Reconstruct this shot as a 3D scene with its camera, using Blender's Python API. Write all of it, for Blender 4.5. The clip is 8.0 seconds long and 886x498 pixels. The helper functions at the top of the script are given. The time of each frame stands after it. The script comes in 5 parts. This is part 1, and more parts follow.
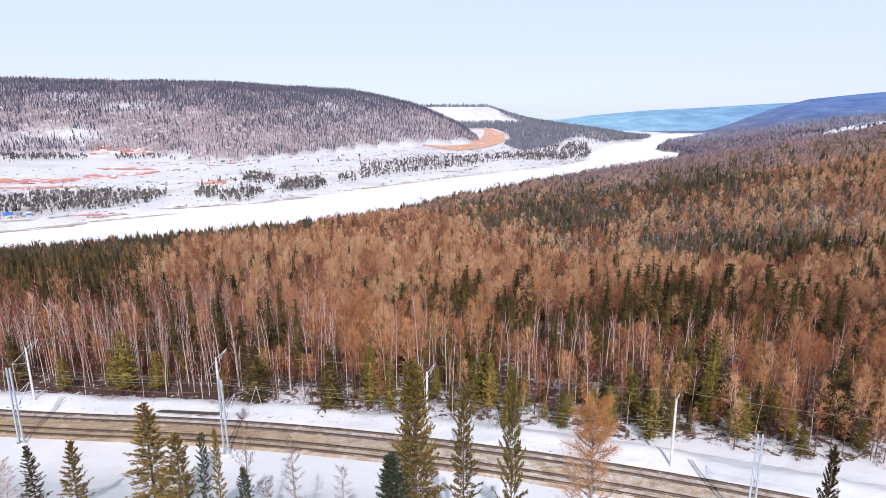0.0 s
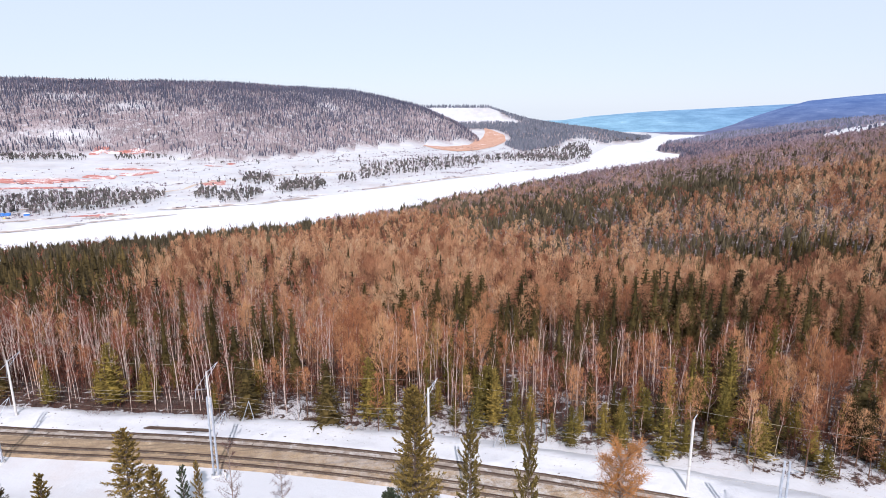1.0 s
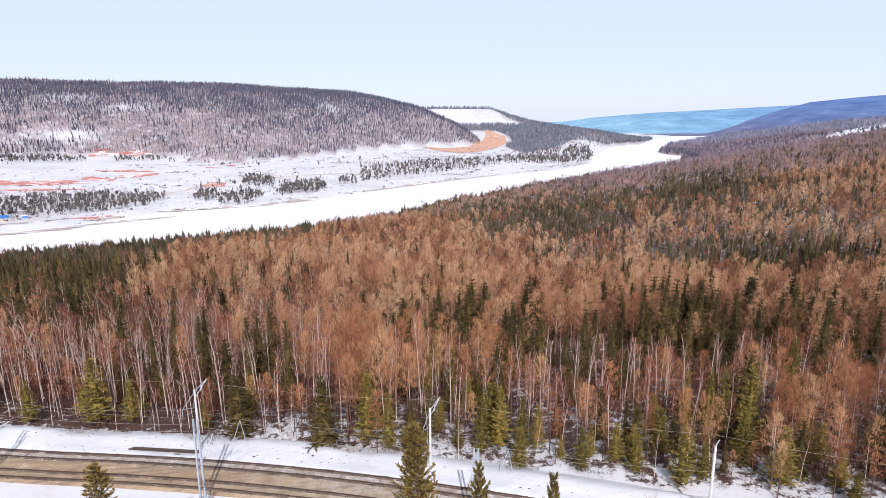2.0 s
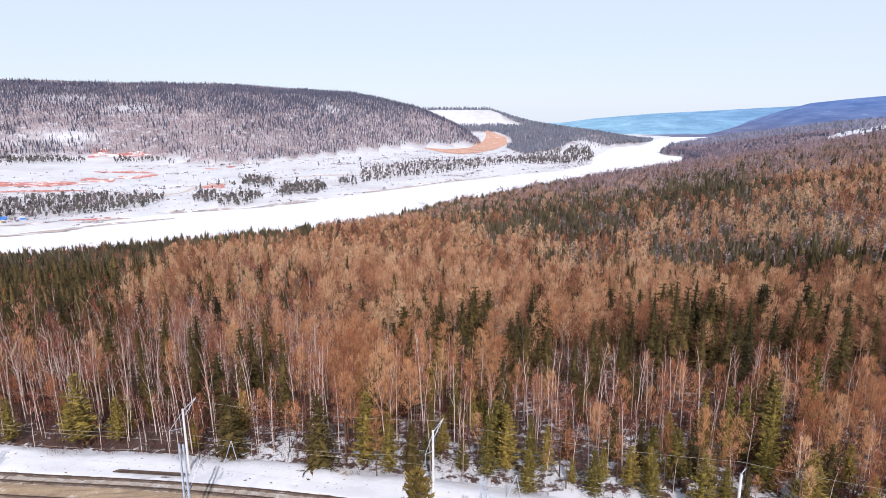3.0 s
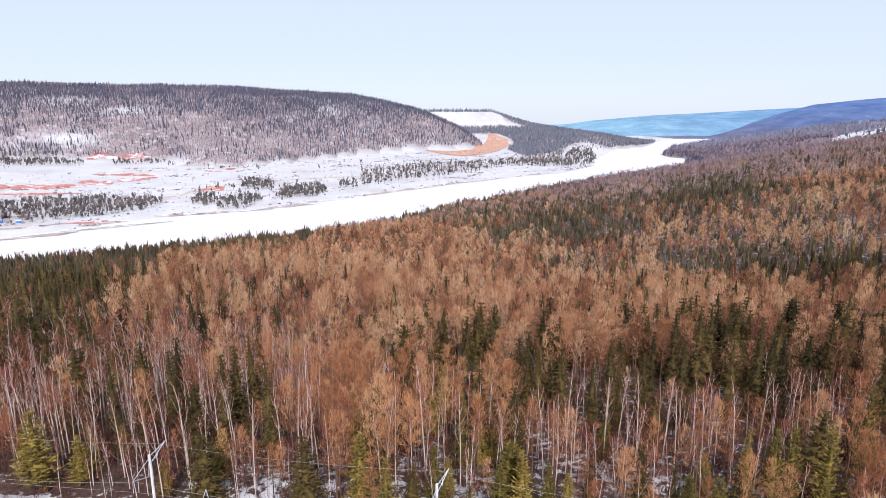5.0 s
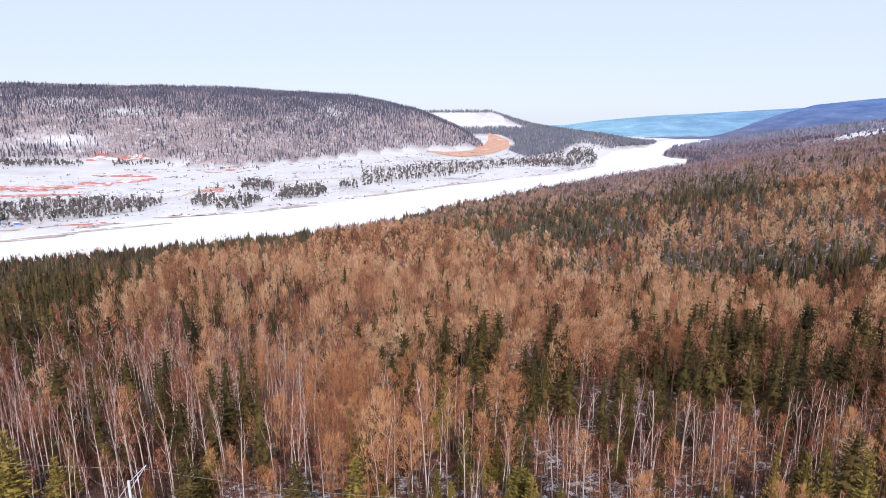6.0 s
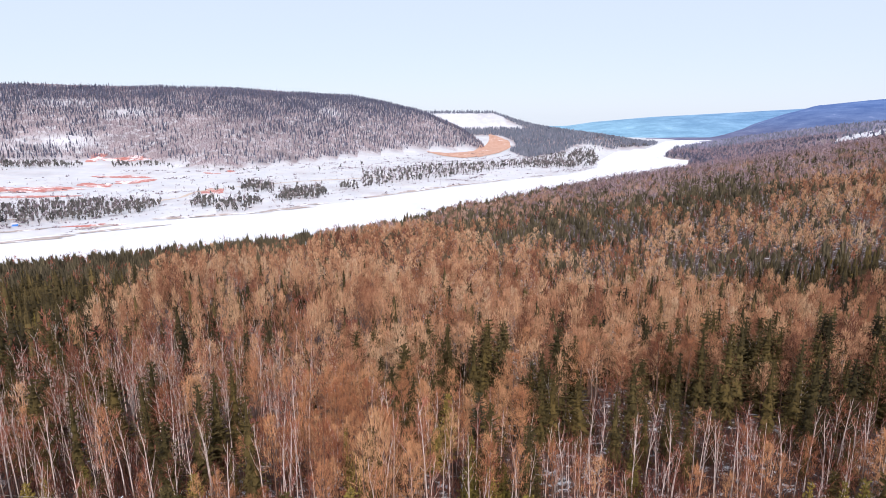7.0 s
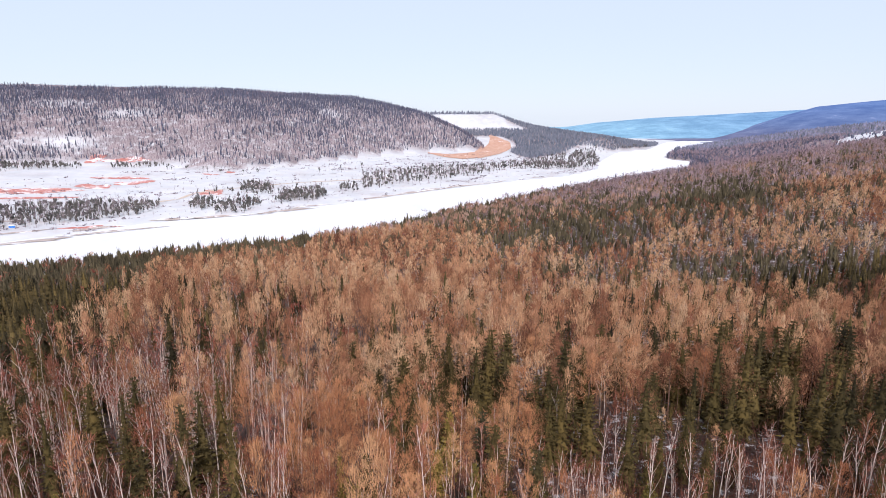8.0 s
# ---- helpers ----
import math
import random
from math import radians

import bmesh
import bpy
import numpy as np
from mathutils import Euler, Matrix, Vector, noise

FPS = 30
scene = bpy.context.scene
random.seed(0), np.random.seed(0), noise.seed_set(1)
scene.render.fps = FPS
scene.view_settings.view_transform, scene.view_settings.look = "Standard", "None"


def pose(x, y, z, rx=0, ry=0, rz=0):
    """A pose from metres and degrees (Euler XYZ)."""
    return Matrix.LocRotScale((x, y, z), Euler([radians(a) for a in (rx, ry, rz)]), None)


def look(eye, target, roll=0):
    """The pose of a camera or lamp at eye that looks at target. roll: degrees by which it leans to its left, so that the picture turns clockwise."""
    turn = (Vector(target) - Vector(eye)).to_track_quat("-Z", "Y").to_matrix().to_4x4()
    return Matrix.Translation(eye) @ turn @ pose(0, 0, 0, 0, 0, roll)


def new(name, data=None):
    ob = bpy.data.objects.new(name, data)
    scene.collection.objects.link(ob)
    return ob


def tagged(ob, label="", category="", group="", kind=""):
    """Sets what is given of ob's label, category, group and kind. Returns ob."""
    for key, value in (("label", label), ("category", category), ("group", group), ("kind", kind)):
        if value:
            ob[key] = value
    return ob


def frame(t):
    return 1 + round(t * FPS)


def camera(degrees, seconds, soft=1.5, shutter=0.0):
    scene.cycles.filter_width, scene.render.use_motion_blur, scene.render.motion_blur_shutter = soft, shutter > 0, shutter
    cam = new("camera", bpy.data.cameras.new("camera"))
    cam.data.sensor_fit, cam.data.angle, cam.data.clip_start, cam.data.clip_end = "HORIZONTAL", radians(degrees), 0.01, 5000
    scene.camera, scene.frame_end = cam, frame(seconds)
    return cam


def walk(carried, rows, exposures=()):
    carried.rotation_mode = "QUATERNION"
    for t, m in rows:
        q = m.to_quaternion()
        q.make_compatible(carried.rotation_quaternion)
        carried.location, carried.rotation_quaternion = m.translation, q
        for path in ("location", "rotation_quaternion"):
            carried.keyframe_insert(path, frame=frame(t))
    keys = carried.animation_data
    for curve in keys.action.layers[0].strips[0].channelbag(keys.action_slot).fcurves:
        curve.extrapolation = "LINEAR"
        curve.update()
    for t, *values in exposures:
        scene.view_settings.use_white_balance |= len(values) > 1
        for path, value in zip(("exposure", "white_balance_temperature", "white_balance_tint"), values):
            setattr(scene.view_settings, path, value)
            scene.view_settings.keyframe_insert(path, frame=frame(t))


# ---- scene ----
cam = camera(73.2, 8.0, soft=0.9)
PATH = [
    (0, (-0.519, 3.774, 46.908), (-0.292, 5.708, 46.454), -0.4),
    (0.5, (-0.41, 6.234, 46.973), (-0.183, 8.169, 46.52), -0.3),
    (1, (-0.304, 8.524, 47.04), (-0.077, 10.459, 46.588), -0.3),
    (1.5, (-0.095, 11.179, 47.075), (0.131, 13.115, 46.625), -0.3),
    (3, (0.195, 18.749, 47.375), (0.419, 20.686, 46.93), -0.3),
    (3.5, (0.363, 21.475, 47.357), (0.586, 23.412, 46.912), -0.3),
    (4, (0.604, 23.826, 47.433), (0.825, 25.763, 46.99), -0.3),
    (4.5, (0.773, 26.52, 47.457), (0.994, 28.459, 47.016), -0.3),
    (6, (1.316, 34.378, 47.139), (1.534, 36.318, 46.702), -0.4),
    (6.5, (1.471, 37.132, 47.091), (1.688, 39.072, 46.656), -0.4),
    (7, (1.659, 39.833, 47.039), (1.875, 41.773, 46.605), -0.4),
    (7.5, (1.869, 42.775, 46.957), (2.084, 44.715, 46.525), -0.4),
    (8, (2.194, 45.597, 46.858), (2.409, 47.538, 46.427), -0.4),
]
walk(cam, [(t, look(eye, target, roll)) for t, eye, target, roll in PATH], exposures=[(0.0, 0.0, 6200, 20), (8.0, 0.0, 6200, 20)])

# ---- light ----
SUN_HEIGHT = 41.0
sun = new("sun", bpy.data.lights.new("sun", "SUN"))
sun.data.energy, sun.data.angle, sun.data.color = 5.0, radians(0.53), (1.0, 0.95, 0.89)
sun.matrix_world = look((0, -math.cos(radians(SUN_HEIGHT)) * 100, math.sin(radians(SUN_HEIGHT)) * 100), (0, 0, 0))
world = bpy.data.worlds.new("world")
scene.world = world
world.use_nodes = True
wn = world.node_tree.nodes
sky = wn.new("ShaderNodeTexSky")
sky.sky_type, sky.sun_disc = "NISHITA", False
sky.sun_elevation, sky.sun_rotation = radians(SUN_HEIGHT), math.pi
sky.altitude, sky.air_density, sky.dust_density, sky.ozone_density = 400, 1.0, 0.5, 2.0
wn["Background"].inputs["Strength"].default_value = 0.13
veil = wn.new("ShaderNodeMix")  # thin high haze over the whole sky
veil.data_type = "RGBA"
veil.inputs[0].default_value = 0.82
veil.inputs[7].default_value = (5.9, 6.8, 7.3, 1)
world.node_tree.links.new(sky.outputs[0], veil.inputs[6])
world.node_tree.links.new(veil.outputs[2], wn["Background"].inputs["Color"])


# ---- materials ----
class Nodes:
    """Short hand for building a node material."""

    def __init__(self, name, rough=0.8, metal=0.0):
        self.mat = bpy.data.materials.new(name)
        self.mat.use_nodes = True
        self.tree = self.mat.node_tree
        self.bsdf = self.tree.nodes["Principled BSDF"]
        self.bsdf.inputs["Roughness"].default_value = rough
        self.bsdf.inputs["Metallic"].default_value = metal
        self.bsdf.inputs["Specular IOR Level"].default_value = 0.2

    def add(self, kind, **inputs):
        n = self.tree.nodes.new(kind)
        for key, value in inputs.items():
            key = key.replace("_", " ")
            if isinstance(value, bpy.types.NodeSocket):
                self.tree.links.new(value, n.inputs[key])
            else:
                n.inputs[key].default_value = value
        return n

    def place(self):
        return self.add("ShaderNodeNewGeometry").outputs["Position"]

    def noise(self, scale, detail=4.0, rough=0.55, vector=None):
        n = self.add("ShaderNodeTexNoise", Scale=scale, Detail=detail, Roughness=rough)
        self.tree.links.new(vector or self.place(), n.inputs["Vector"])
        return n.outputs["Fac"]

    def ramp(self, fac, *stops):
        n = self.add("ShaderNodeValToRGB")
        self.tree.links.new(fac, n.inputs["Fac"])
        e = n.color_ramp.elements
        while len(e) < len(stops):
            e.new(0.5)
        for one, (at, color) in zip(e, stops):
            one.position, one.color = at, (*color, 1) if len(color) == 3 else color
        return n.outputs["Color"]

    def grey(self, fac, a, b):
        return self.ramp(fac, (a, (0, 0, 0)), (b, (1, 1, 1)))

    def mix(self, fac, a, b, how="MIX"):
        n = self.tree.nodes.new("ShaderNodeMix")
        n.data_type, n.blend_type = "RGBA", how
        for index, value in ((0, fac), (6, a), (7, b)):
            if isinstance(value, bpy.types.NodeSocket):
                self.tree.links.new(value, n.inputs[index])
            else:
                n.inputs[index].default_value = (*value, 1) if isinstance(value, tuple) else value
        return n.outputs[2]

    def done(self, color, bump=None, strength=0.3, distance=0.05):
        if isinstance(color, tuple):
            self.bsdf.inputs["Base Color"].default_value = (*color, 1)
        else:
            self.tree.links.new(color, self.bsdf.inputs["Base Color"])
        if bump is not None:
            b = self.add("ShaderNodeBump", Strength=strength, Distance=distance, Height=bump)
            self.tree.links.new(b.outputs["Normal"], self.bsdf.inputs["Normal"])
        return self.mat


def snow_material(name, litter=0.0, dirt=(0.16, 0.10, 0.07)):
    n = Nodes(name, 0.6)
    base = n.ramp(n.noise(0.05, 5), (0.3, (0.46, 0.47, 0.49)), (0.7, (0.56, 0.56, 0.57)))
    base = n.mix(n.grey(n.noise(1.3, 6), 0.58, 0.8), base, (0.44, 0.43, 0.43))
    if litter:
        spots = n.grey(n.noise(0.35, 8, 0.7), 0.62 - litter, 0.72 - litter)
        base = n.mix(spots, base, n.ramp(n.noise(2.0), (0.3, dirt), (0.7, (0.26, 0.18, 0.12))))
    return n.done(base, n.noise(0.8, 6), 0.4, 0.3)


def tree_material(name, colours, joined, zone=0.012, rough=0.9, fleck_dark=0.30, own_part=0.65):
    """Twigs or needles; each tree has its own shade between the colours, drifting over the stand."""
    n = Nodes(name, rough)
    if joined:
        a = n.tree.nodes.new("ShaderNodeAttribute")
        a.attribute_name = "shade"
        own = a.outputs["Fac"]
    else:
        own = n.add("ShaderNodeObjectInfo").outputs["Random"]
    drift = n.grey(n.noise(zone, 3), 0.35, 0.65)
    both = n.mix(own_part, drift, own)
    color = n.ramp(both, *[(0.1 + 0.8 * k / (len(colours) - 1), c) for k, c in enumerate(colours)])
    fleck = n.add("ShaderNodeNewGeometry").outputs["Random Per Island"]
    color = n.mix(1.0, color, n.ramp(fleck, (0.0, (fleck_dark,) * 3), (0.6, (0.95, 0.95, 0.95)), (1.0, (1.15, 1.15, 1.15))), "MULTIPLY")
    return n.done(color)


RUST_TO_STRAW = ((0.14, 0.047, 0.025), (0.275, 0.104, 0.050), (0.41, 0.184, 0.088), (0.495, 0.252, 0.120), (0.53, 0.317, 0.168))
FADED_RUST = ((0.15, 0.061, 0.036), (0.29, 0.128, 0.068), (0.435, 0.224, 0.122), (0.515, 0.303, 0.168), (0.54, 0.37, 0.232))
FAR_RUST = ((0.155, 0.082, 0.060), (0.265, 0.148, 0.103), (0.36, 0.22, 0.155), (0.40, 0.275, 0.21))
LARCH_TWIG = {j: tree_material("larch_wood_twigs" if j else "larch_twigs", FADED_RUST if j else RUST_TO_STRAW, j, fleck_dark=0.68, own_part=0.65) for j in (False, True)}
BIRCH_TWIG = {j: tree_material("birch_twigs", ((0.14, 0.036, 0.025), (0.25, 0.076, 0.050), (0.37, 0.148, 0.092)), j, fleck_dark=0.7) for j in (False, True)}
SPRUCE_LEAF = {False: tree_material("spruce_needles", ((0.023, 0.018, 0.006), (0.056, 0.041, 0.012), (0.090, 0.062, 0.018), (0.044, 0.038, 0.016)), False, fleck_dark=0.45),
               True: tree_material("spruce_wood_needles", ((0.021, 0.016, 0.007), (0.055, 0.040, 0.014), (0.100, 0.070, 0.024)), True, fleck_dark=0.45)}
PINE_LEAF = {j: tree_material("pine_needles", ((0.085, 0.066, 0.015), (0.14, 0.107, 0.023), (0.23, 0.162, 0.037)), j, fleck_dark=0.5) for j in (False, True)}
# grey bark colour plus a cold mauve cast painted in for haze
GREY_TWIG = tree_material("hazy_grey_twigs", ((0.165, 0.125, 0.145), (0.33, 0.26, 0.285)), True, fleck_dark=0.6)
# larch twigs of far stands, greyer and less orange than the near ones
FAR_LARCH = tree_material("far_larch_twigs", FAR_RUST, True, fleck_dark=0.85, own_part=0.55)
# needles paled and blued: distance haze painted into the base colour
RIDGE_LEAF = tree_material("haze_blue_conifer_needles", ((0.125, 0.145, 0.19), (0.215, 0.225, 0.265)), True, fleck_dark=0.8)
GROVE_LEAF = tree_material("grove_conifer_needles", ((0.065, 0.066, 0.062), (0.155, 0.142, 0.13)), True, fleck_dark=0.7)
# twigs from mauve to slate blue: haze painted in, stronger with distance
MAUVE_TWIG = tree_material("haze_mauve_twigs", ((0.19, 0.125, 0.135), (0.38, 0.27, 0.29)), True, fleck_dark=0.6)
PLUM_TWIG = tree_material("haze_plum_twigs", ((0.22, 0.175, 0.225), (0.36, 0.30, 0.365)), True, fleck_dark=0.7)
SLATE_TWIG = tree_material("haze_slate_twigs", ((0.20, 0.20, 0.30), (0.32, 0.32, 0.44)), True, fleck_dark=0.8)
# far needles lifted towards blue for the haze, which is not modelled
FAR_SPRUCE = tree_material("hazy_far_conifer_needles", ((0.068, 0.076, 0.118), (0.135, 0.138, 0.185)), True, fleck_dark=0.65)
# spruce needles of the further wood, lighter than the near ones
FAR_WOOD_SPRUCE = tree_material("far_wood_conifer_needles", ((0.058, 0.048, 0.028), (0.15, 0.122, 0.070)), True, fleck_dark=0.6)


def bark_material(name, a, b, marks=None):
    n = Nodes(name, 0.8)
    color = n.ramp(n.noise(3.0, 4), (0.3, a), (0.7, b))
    if marks:
        color = n.mix(n.grey(n.noise(2.2, 6, 0.75), 0.58, 0.64), color, marks)
    return n.done(color, n.noise(12, 3), 0.4, 0.02)


BIRCH_BARK = bark_material("birch_bark", (0.42, 0.33, 0.29), (0.66, 0.56, 0.49), (0.12, 0.09, 0.08))
LARCH_BARK = bark_material("larch_bark", (0.065, 0.038, 0.028), (0.18, 0.105, 0.072))
SPRUCE_BARK = bark_material("spruce_bark", (0.09, 0.065, 0.05), (0.17, 0.12, 0.09))

BUSH_TWIG = tree_material("bush_twigs", ((0.050, 0.018, 0.013), (0.16, 0.060, 0.040)), True)
SAPLING_TWIG = tree_material("sapling_twigs", ((0.10, 0.055, 0.048), (0.22, 0.13, 0.11)), False, fleck_dark=0.6)
GOLD_TWIG = tree_material("golden_larch_twigs", ((0.30, 0.125, 0.045), (0.44, 0.205, 0.07)), False, fleck_dark=0.6)
SNOW = snow_material("snow")


def ground_material():
    """Snow over the land; twigs and litter show through it under the near woods, darkened and spread for the stand's
    shade.
    """
    n = Nodes("snowy_ground", 0.65)
    base = n.ramp(n.noise(0.04, 5), (0.3, (0.465, 0.475, 0.495)), (0.7, (0.56, 0.56, 0.57)))
    base = n.mix(n.grey(n.noise(0.03, 8, 0.68), 0.53, 0.70), base, (0.50, 0.465, 0.455))
    # litter colours, taken darker to include the shade under the trees
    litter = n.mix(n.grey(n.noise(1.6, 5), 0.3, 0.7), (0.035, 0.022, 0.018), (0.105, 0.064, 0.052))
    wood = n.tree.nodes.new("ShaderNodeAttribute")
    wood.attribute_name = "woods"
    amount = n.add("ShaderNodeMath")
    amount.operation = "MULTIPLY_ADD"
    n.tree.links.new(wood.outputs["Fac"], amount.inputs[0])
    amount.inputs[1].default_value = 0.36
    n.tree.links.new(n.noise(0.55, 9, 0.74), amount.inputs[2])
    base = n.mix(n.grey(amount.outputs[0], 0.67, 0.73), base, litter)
    cover = n.tree.nodes.new("ShaderNodeAttribute")
    cover.attribute_name = "scrub"
    base = n.mix(n.mix(1.0, n.grey(n.noise(0.06, 9, 0.75), 0.33, 0.50), cover.outputs["Fac"], "MULTIPLY"), base, n.ramp(n.noise(0.02, 4), (0.35, (0.17, 0.13, 0.135)), (0.65, (0.30, 0.235, 0.235))))
    return n.done(base, n.noise(0.7, 6), 0.5, 0.3)


GROUND = ground_material()


def ice_material():
    n = Nodes("snow_covered_ice", 0.6)
    sep = n.add("ShaderNodeMapping", Vector=n.place(), Scale=(0.01, 0.004, 0.01), Rotation=(0, 0, -0.6))
    base = n.ramp(n.noise(3.0, 6, 0.6, sep.outputs[0]), (0.3, (0.58, 0.59, 0.62)), (0.7, (0.69, 0.69, 0.70)))
    return n.done(base, n.noise(0.2, 5), 0.3, 0.3)


ICE = ice_material()


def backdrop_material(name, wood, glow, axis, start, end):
    """Far ridges: woods and clearings, with emission standing in for the haze of kilometres of bright air; its blue
    changes along one axis.
    """
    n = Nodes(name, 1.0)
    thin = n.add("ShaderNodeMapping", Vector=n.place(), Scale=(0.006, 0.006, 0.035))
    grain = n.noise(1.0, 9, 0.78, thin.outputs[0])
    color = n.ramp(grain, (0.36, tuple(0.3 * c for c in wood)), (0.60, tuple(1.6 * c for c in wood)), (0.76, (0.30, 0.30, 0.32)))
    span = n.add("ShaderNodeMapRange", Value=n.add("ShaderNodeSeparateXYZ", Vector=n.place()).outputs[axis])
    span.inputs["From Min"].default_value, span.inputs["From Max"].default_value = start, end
    # haze as emission, varied a little by the woods' grain
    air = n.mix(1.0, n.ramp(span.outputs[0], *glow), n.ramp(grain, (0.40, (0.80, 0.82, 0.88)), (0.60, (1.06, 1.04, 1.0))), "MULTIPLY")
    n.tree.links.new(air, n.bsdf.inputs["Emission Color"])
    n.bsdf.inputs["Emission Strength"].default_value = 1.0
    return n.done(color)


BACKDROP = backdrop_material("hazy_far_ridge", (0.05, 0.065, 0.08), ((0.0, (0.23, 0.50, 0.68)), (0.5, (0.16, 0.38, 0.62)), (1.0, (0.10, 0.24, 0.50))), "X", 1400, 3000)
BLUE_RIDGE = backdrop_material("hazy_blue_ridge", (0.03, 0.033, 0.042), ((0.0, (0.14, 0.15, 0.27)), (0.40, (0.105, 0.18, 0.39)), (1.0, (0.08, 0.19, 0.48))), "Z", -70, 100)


def soil_material(name, a, b, snow=0.55):
    n = Nodes(name, 0.9)
    color = n.ramp(n.noise(0.09, 6), (0.3, a), (0.7, b))
    color = n.mix(n.grey(n.noise(0.05, 8, 0.7), snow, snow + 0.12), color, (0.78, 0.77, 0.77))
    return n.done(color, n.noise(0.4, 5), 0.5, 0.4)


RED_SOIL = soil_material("red_soil", (0.38, 0.13, 0.105), (0.48, 0.22, 0.185), 0.50)
ORANGE_SOIL = soil_material("orange_soil", (0.40, 0.20, 0.13), (0.53, 0.345, 0.255), 0.58)
REED = soil_material("dry_shore_scrub", (0.30, 0.24, 0.21), (0.44, 0.38, 0.35), 0.5)
TRAIL = soil_material("trodden_earth_track", (0.42, 0.34, 0.27), (0.55, 0.46, 0.38), 0.6)


def ballast_material():
    n = Nodes("sandy_ballast", 0.95)
    color = n.ramp(n.noise(0.5, 6), (0.3, (0.24, 0.165, 0.10)), (0.7, (0.40, 0.30, 0.19)))
    color = n.mix(n.grey(n.noise(9.0, 3), 0.45, 0.7), color, (0.20, 0.15, 0.11))
    run = n.add("ShaderNodeMapping", Vector=n.place(), Scale=(0.10, 1.5, 1.0), Rotation=(0, 0, 0.33))
    color = n.mix(n.grey(n.noise(1.0, 6, 0.65, run.outputs[0]), 0.50, 0.66), color, (0.155, 0.115, 0.085))
    color = n.mix(n.grey(n.noise(0.25, 9, 0.75), 0.60, 0.72), color, (0.62, 0.58, 0.53))
    east = n.add("ShaderNodeMapRange", Value=n.add("ShaderNodeSeparateXYZ", Vector=n.place()).outputs["X"])
    east.inputs["From Min"].default_value, east.inputs["From Max"].default_value = -22, 12
    dust = n.mix(1.0, n.grey(n.noise(0.45, 9, 0.8), 0.42, 0.66), east.outputs[0], "MULTIPLY")
    color = n.mix(dust, color, (0.50, 0.48, 0.46))
    return n.done(color, n.noise(14, 3), 0.6, 0.04)


BALLAST = ballast_material()


def gravel_material():
    n = Nodes("snow_dusted_gravel", 0.95)
    color = n.ramp(n.noise(0.8, 6), (0.3, (0.21, 0.17, 0.14)), (0.7, (0.36, 0.31, 0.26)))
    color = n.mix(n.grey(n.noise(0.5, 9, 0.8), 0.50, 0.70), color, (0.58, 0.56, 0.55))
    return n.done(color, n.noise(14, 3), 0.6, 0.04)


GRAVEL = gravel_material()


def plain_material(name, a, b, scale=4.0, rough=0.7, metal=0.0):
    n = Nodes(name, rough, metal)
    return n.done(n.ramp(n.noise(scale, 5), (0.3, a), (0.7, b)), n.noise(scale * 5, 3), 0.3, 0.01)


STEEL = plain_material("rusty_rail_steel", (0.06, 0.04, 0.03), (0.13, 0.09, 0.07), 3, 0.5, 0.4)
TIE = plain_material("tarred_sleeper_wood", (0.06, 0.045, 0.035), (0.14, 0.11, 0.09), 3)
CONCRETE = plain_material("weathered_concrete", (0.50, 0.49, 0.47), (0.66, 0.65, 0.63), 1.5, 0.85)
ZINC = plain_material("galvanised_steel", (0.42, 0.46, 0.52), (0.58, 0.62, 0.68), 2.0, 0.45, 0.5)
CABLE = plain_material("copper_wire", (0.34, 0.31, 0.26), (0.46, 0.42, 0.35), 2.0, 0.6, 0.3)
CERAMIC = plain_material("glazed_brown_insulator", (0.12, 0.06, 0.04), (0.2, 0.1, 0.07), 6, 0.3)


# ---- lie of the land ----
# river banks on the plan
NEAR_BANK = np.array([(-1500, 120), (-700, 300), (-313, 533), (-221, 592), (-149, 618), (-84, 637), (-20, 672), (67, 799), (173, 909),
                      (352, 1070), (502, 1170), (611, 1246), (752, 1444), (870, 1660), (850, 1735), (875, 1815), (1000, 2040), (1130, 2240), (1290, 2400), (1480, 2590), (1900, 2900)], float)
FAR_BANK = np.array([(-1500, 260), (-700, 455), (-399, 683), (-380, 712), (-337, 737), (-273, 812), (-200, 839), (-130, 881), (-53, 934), (38, 1026),
                     (149, 1121), (279, 1215), (432, 1315), (529, 1435), (624, 1651), (716, 1833), (816, 2062), (971, 2217), (1082, 2321), (1192, 2480), (1351, 2750), (1500, 2880), (1900, 3200)], float)
# foot of the wooded hill across the river
HILL_FOOT = np.array([(-2600, 900), (-1500, 1060), (-900, 1190), (-640, 1290), (-420, 1300), (-300, 1230), (-190, 1330), (-60, 1500), (80, 1640),
                      (230, 1760), (330, 1840), (352, 1960), (330, 2150), (180, 2450), (-300, 2800), (-1200, 3200)], float)
ORANGE_INNER = [(140, 1650), (194, 1640), (240, 1684), (291, 1767), (355, 1985), (388, 2085), (410, 2180), (424, 2280)]
ORANGE_OUTER = [(140, 1636), (178, 1556), (218, 1526), (275, 1579), (356, 1740), (444, 1983), (465, 2097), (440, 2250)]
RIVER_Z = -78.0


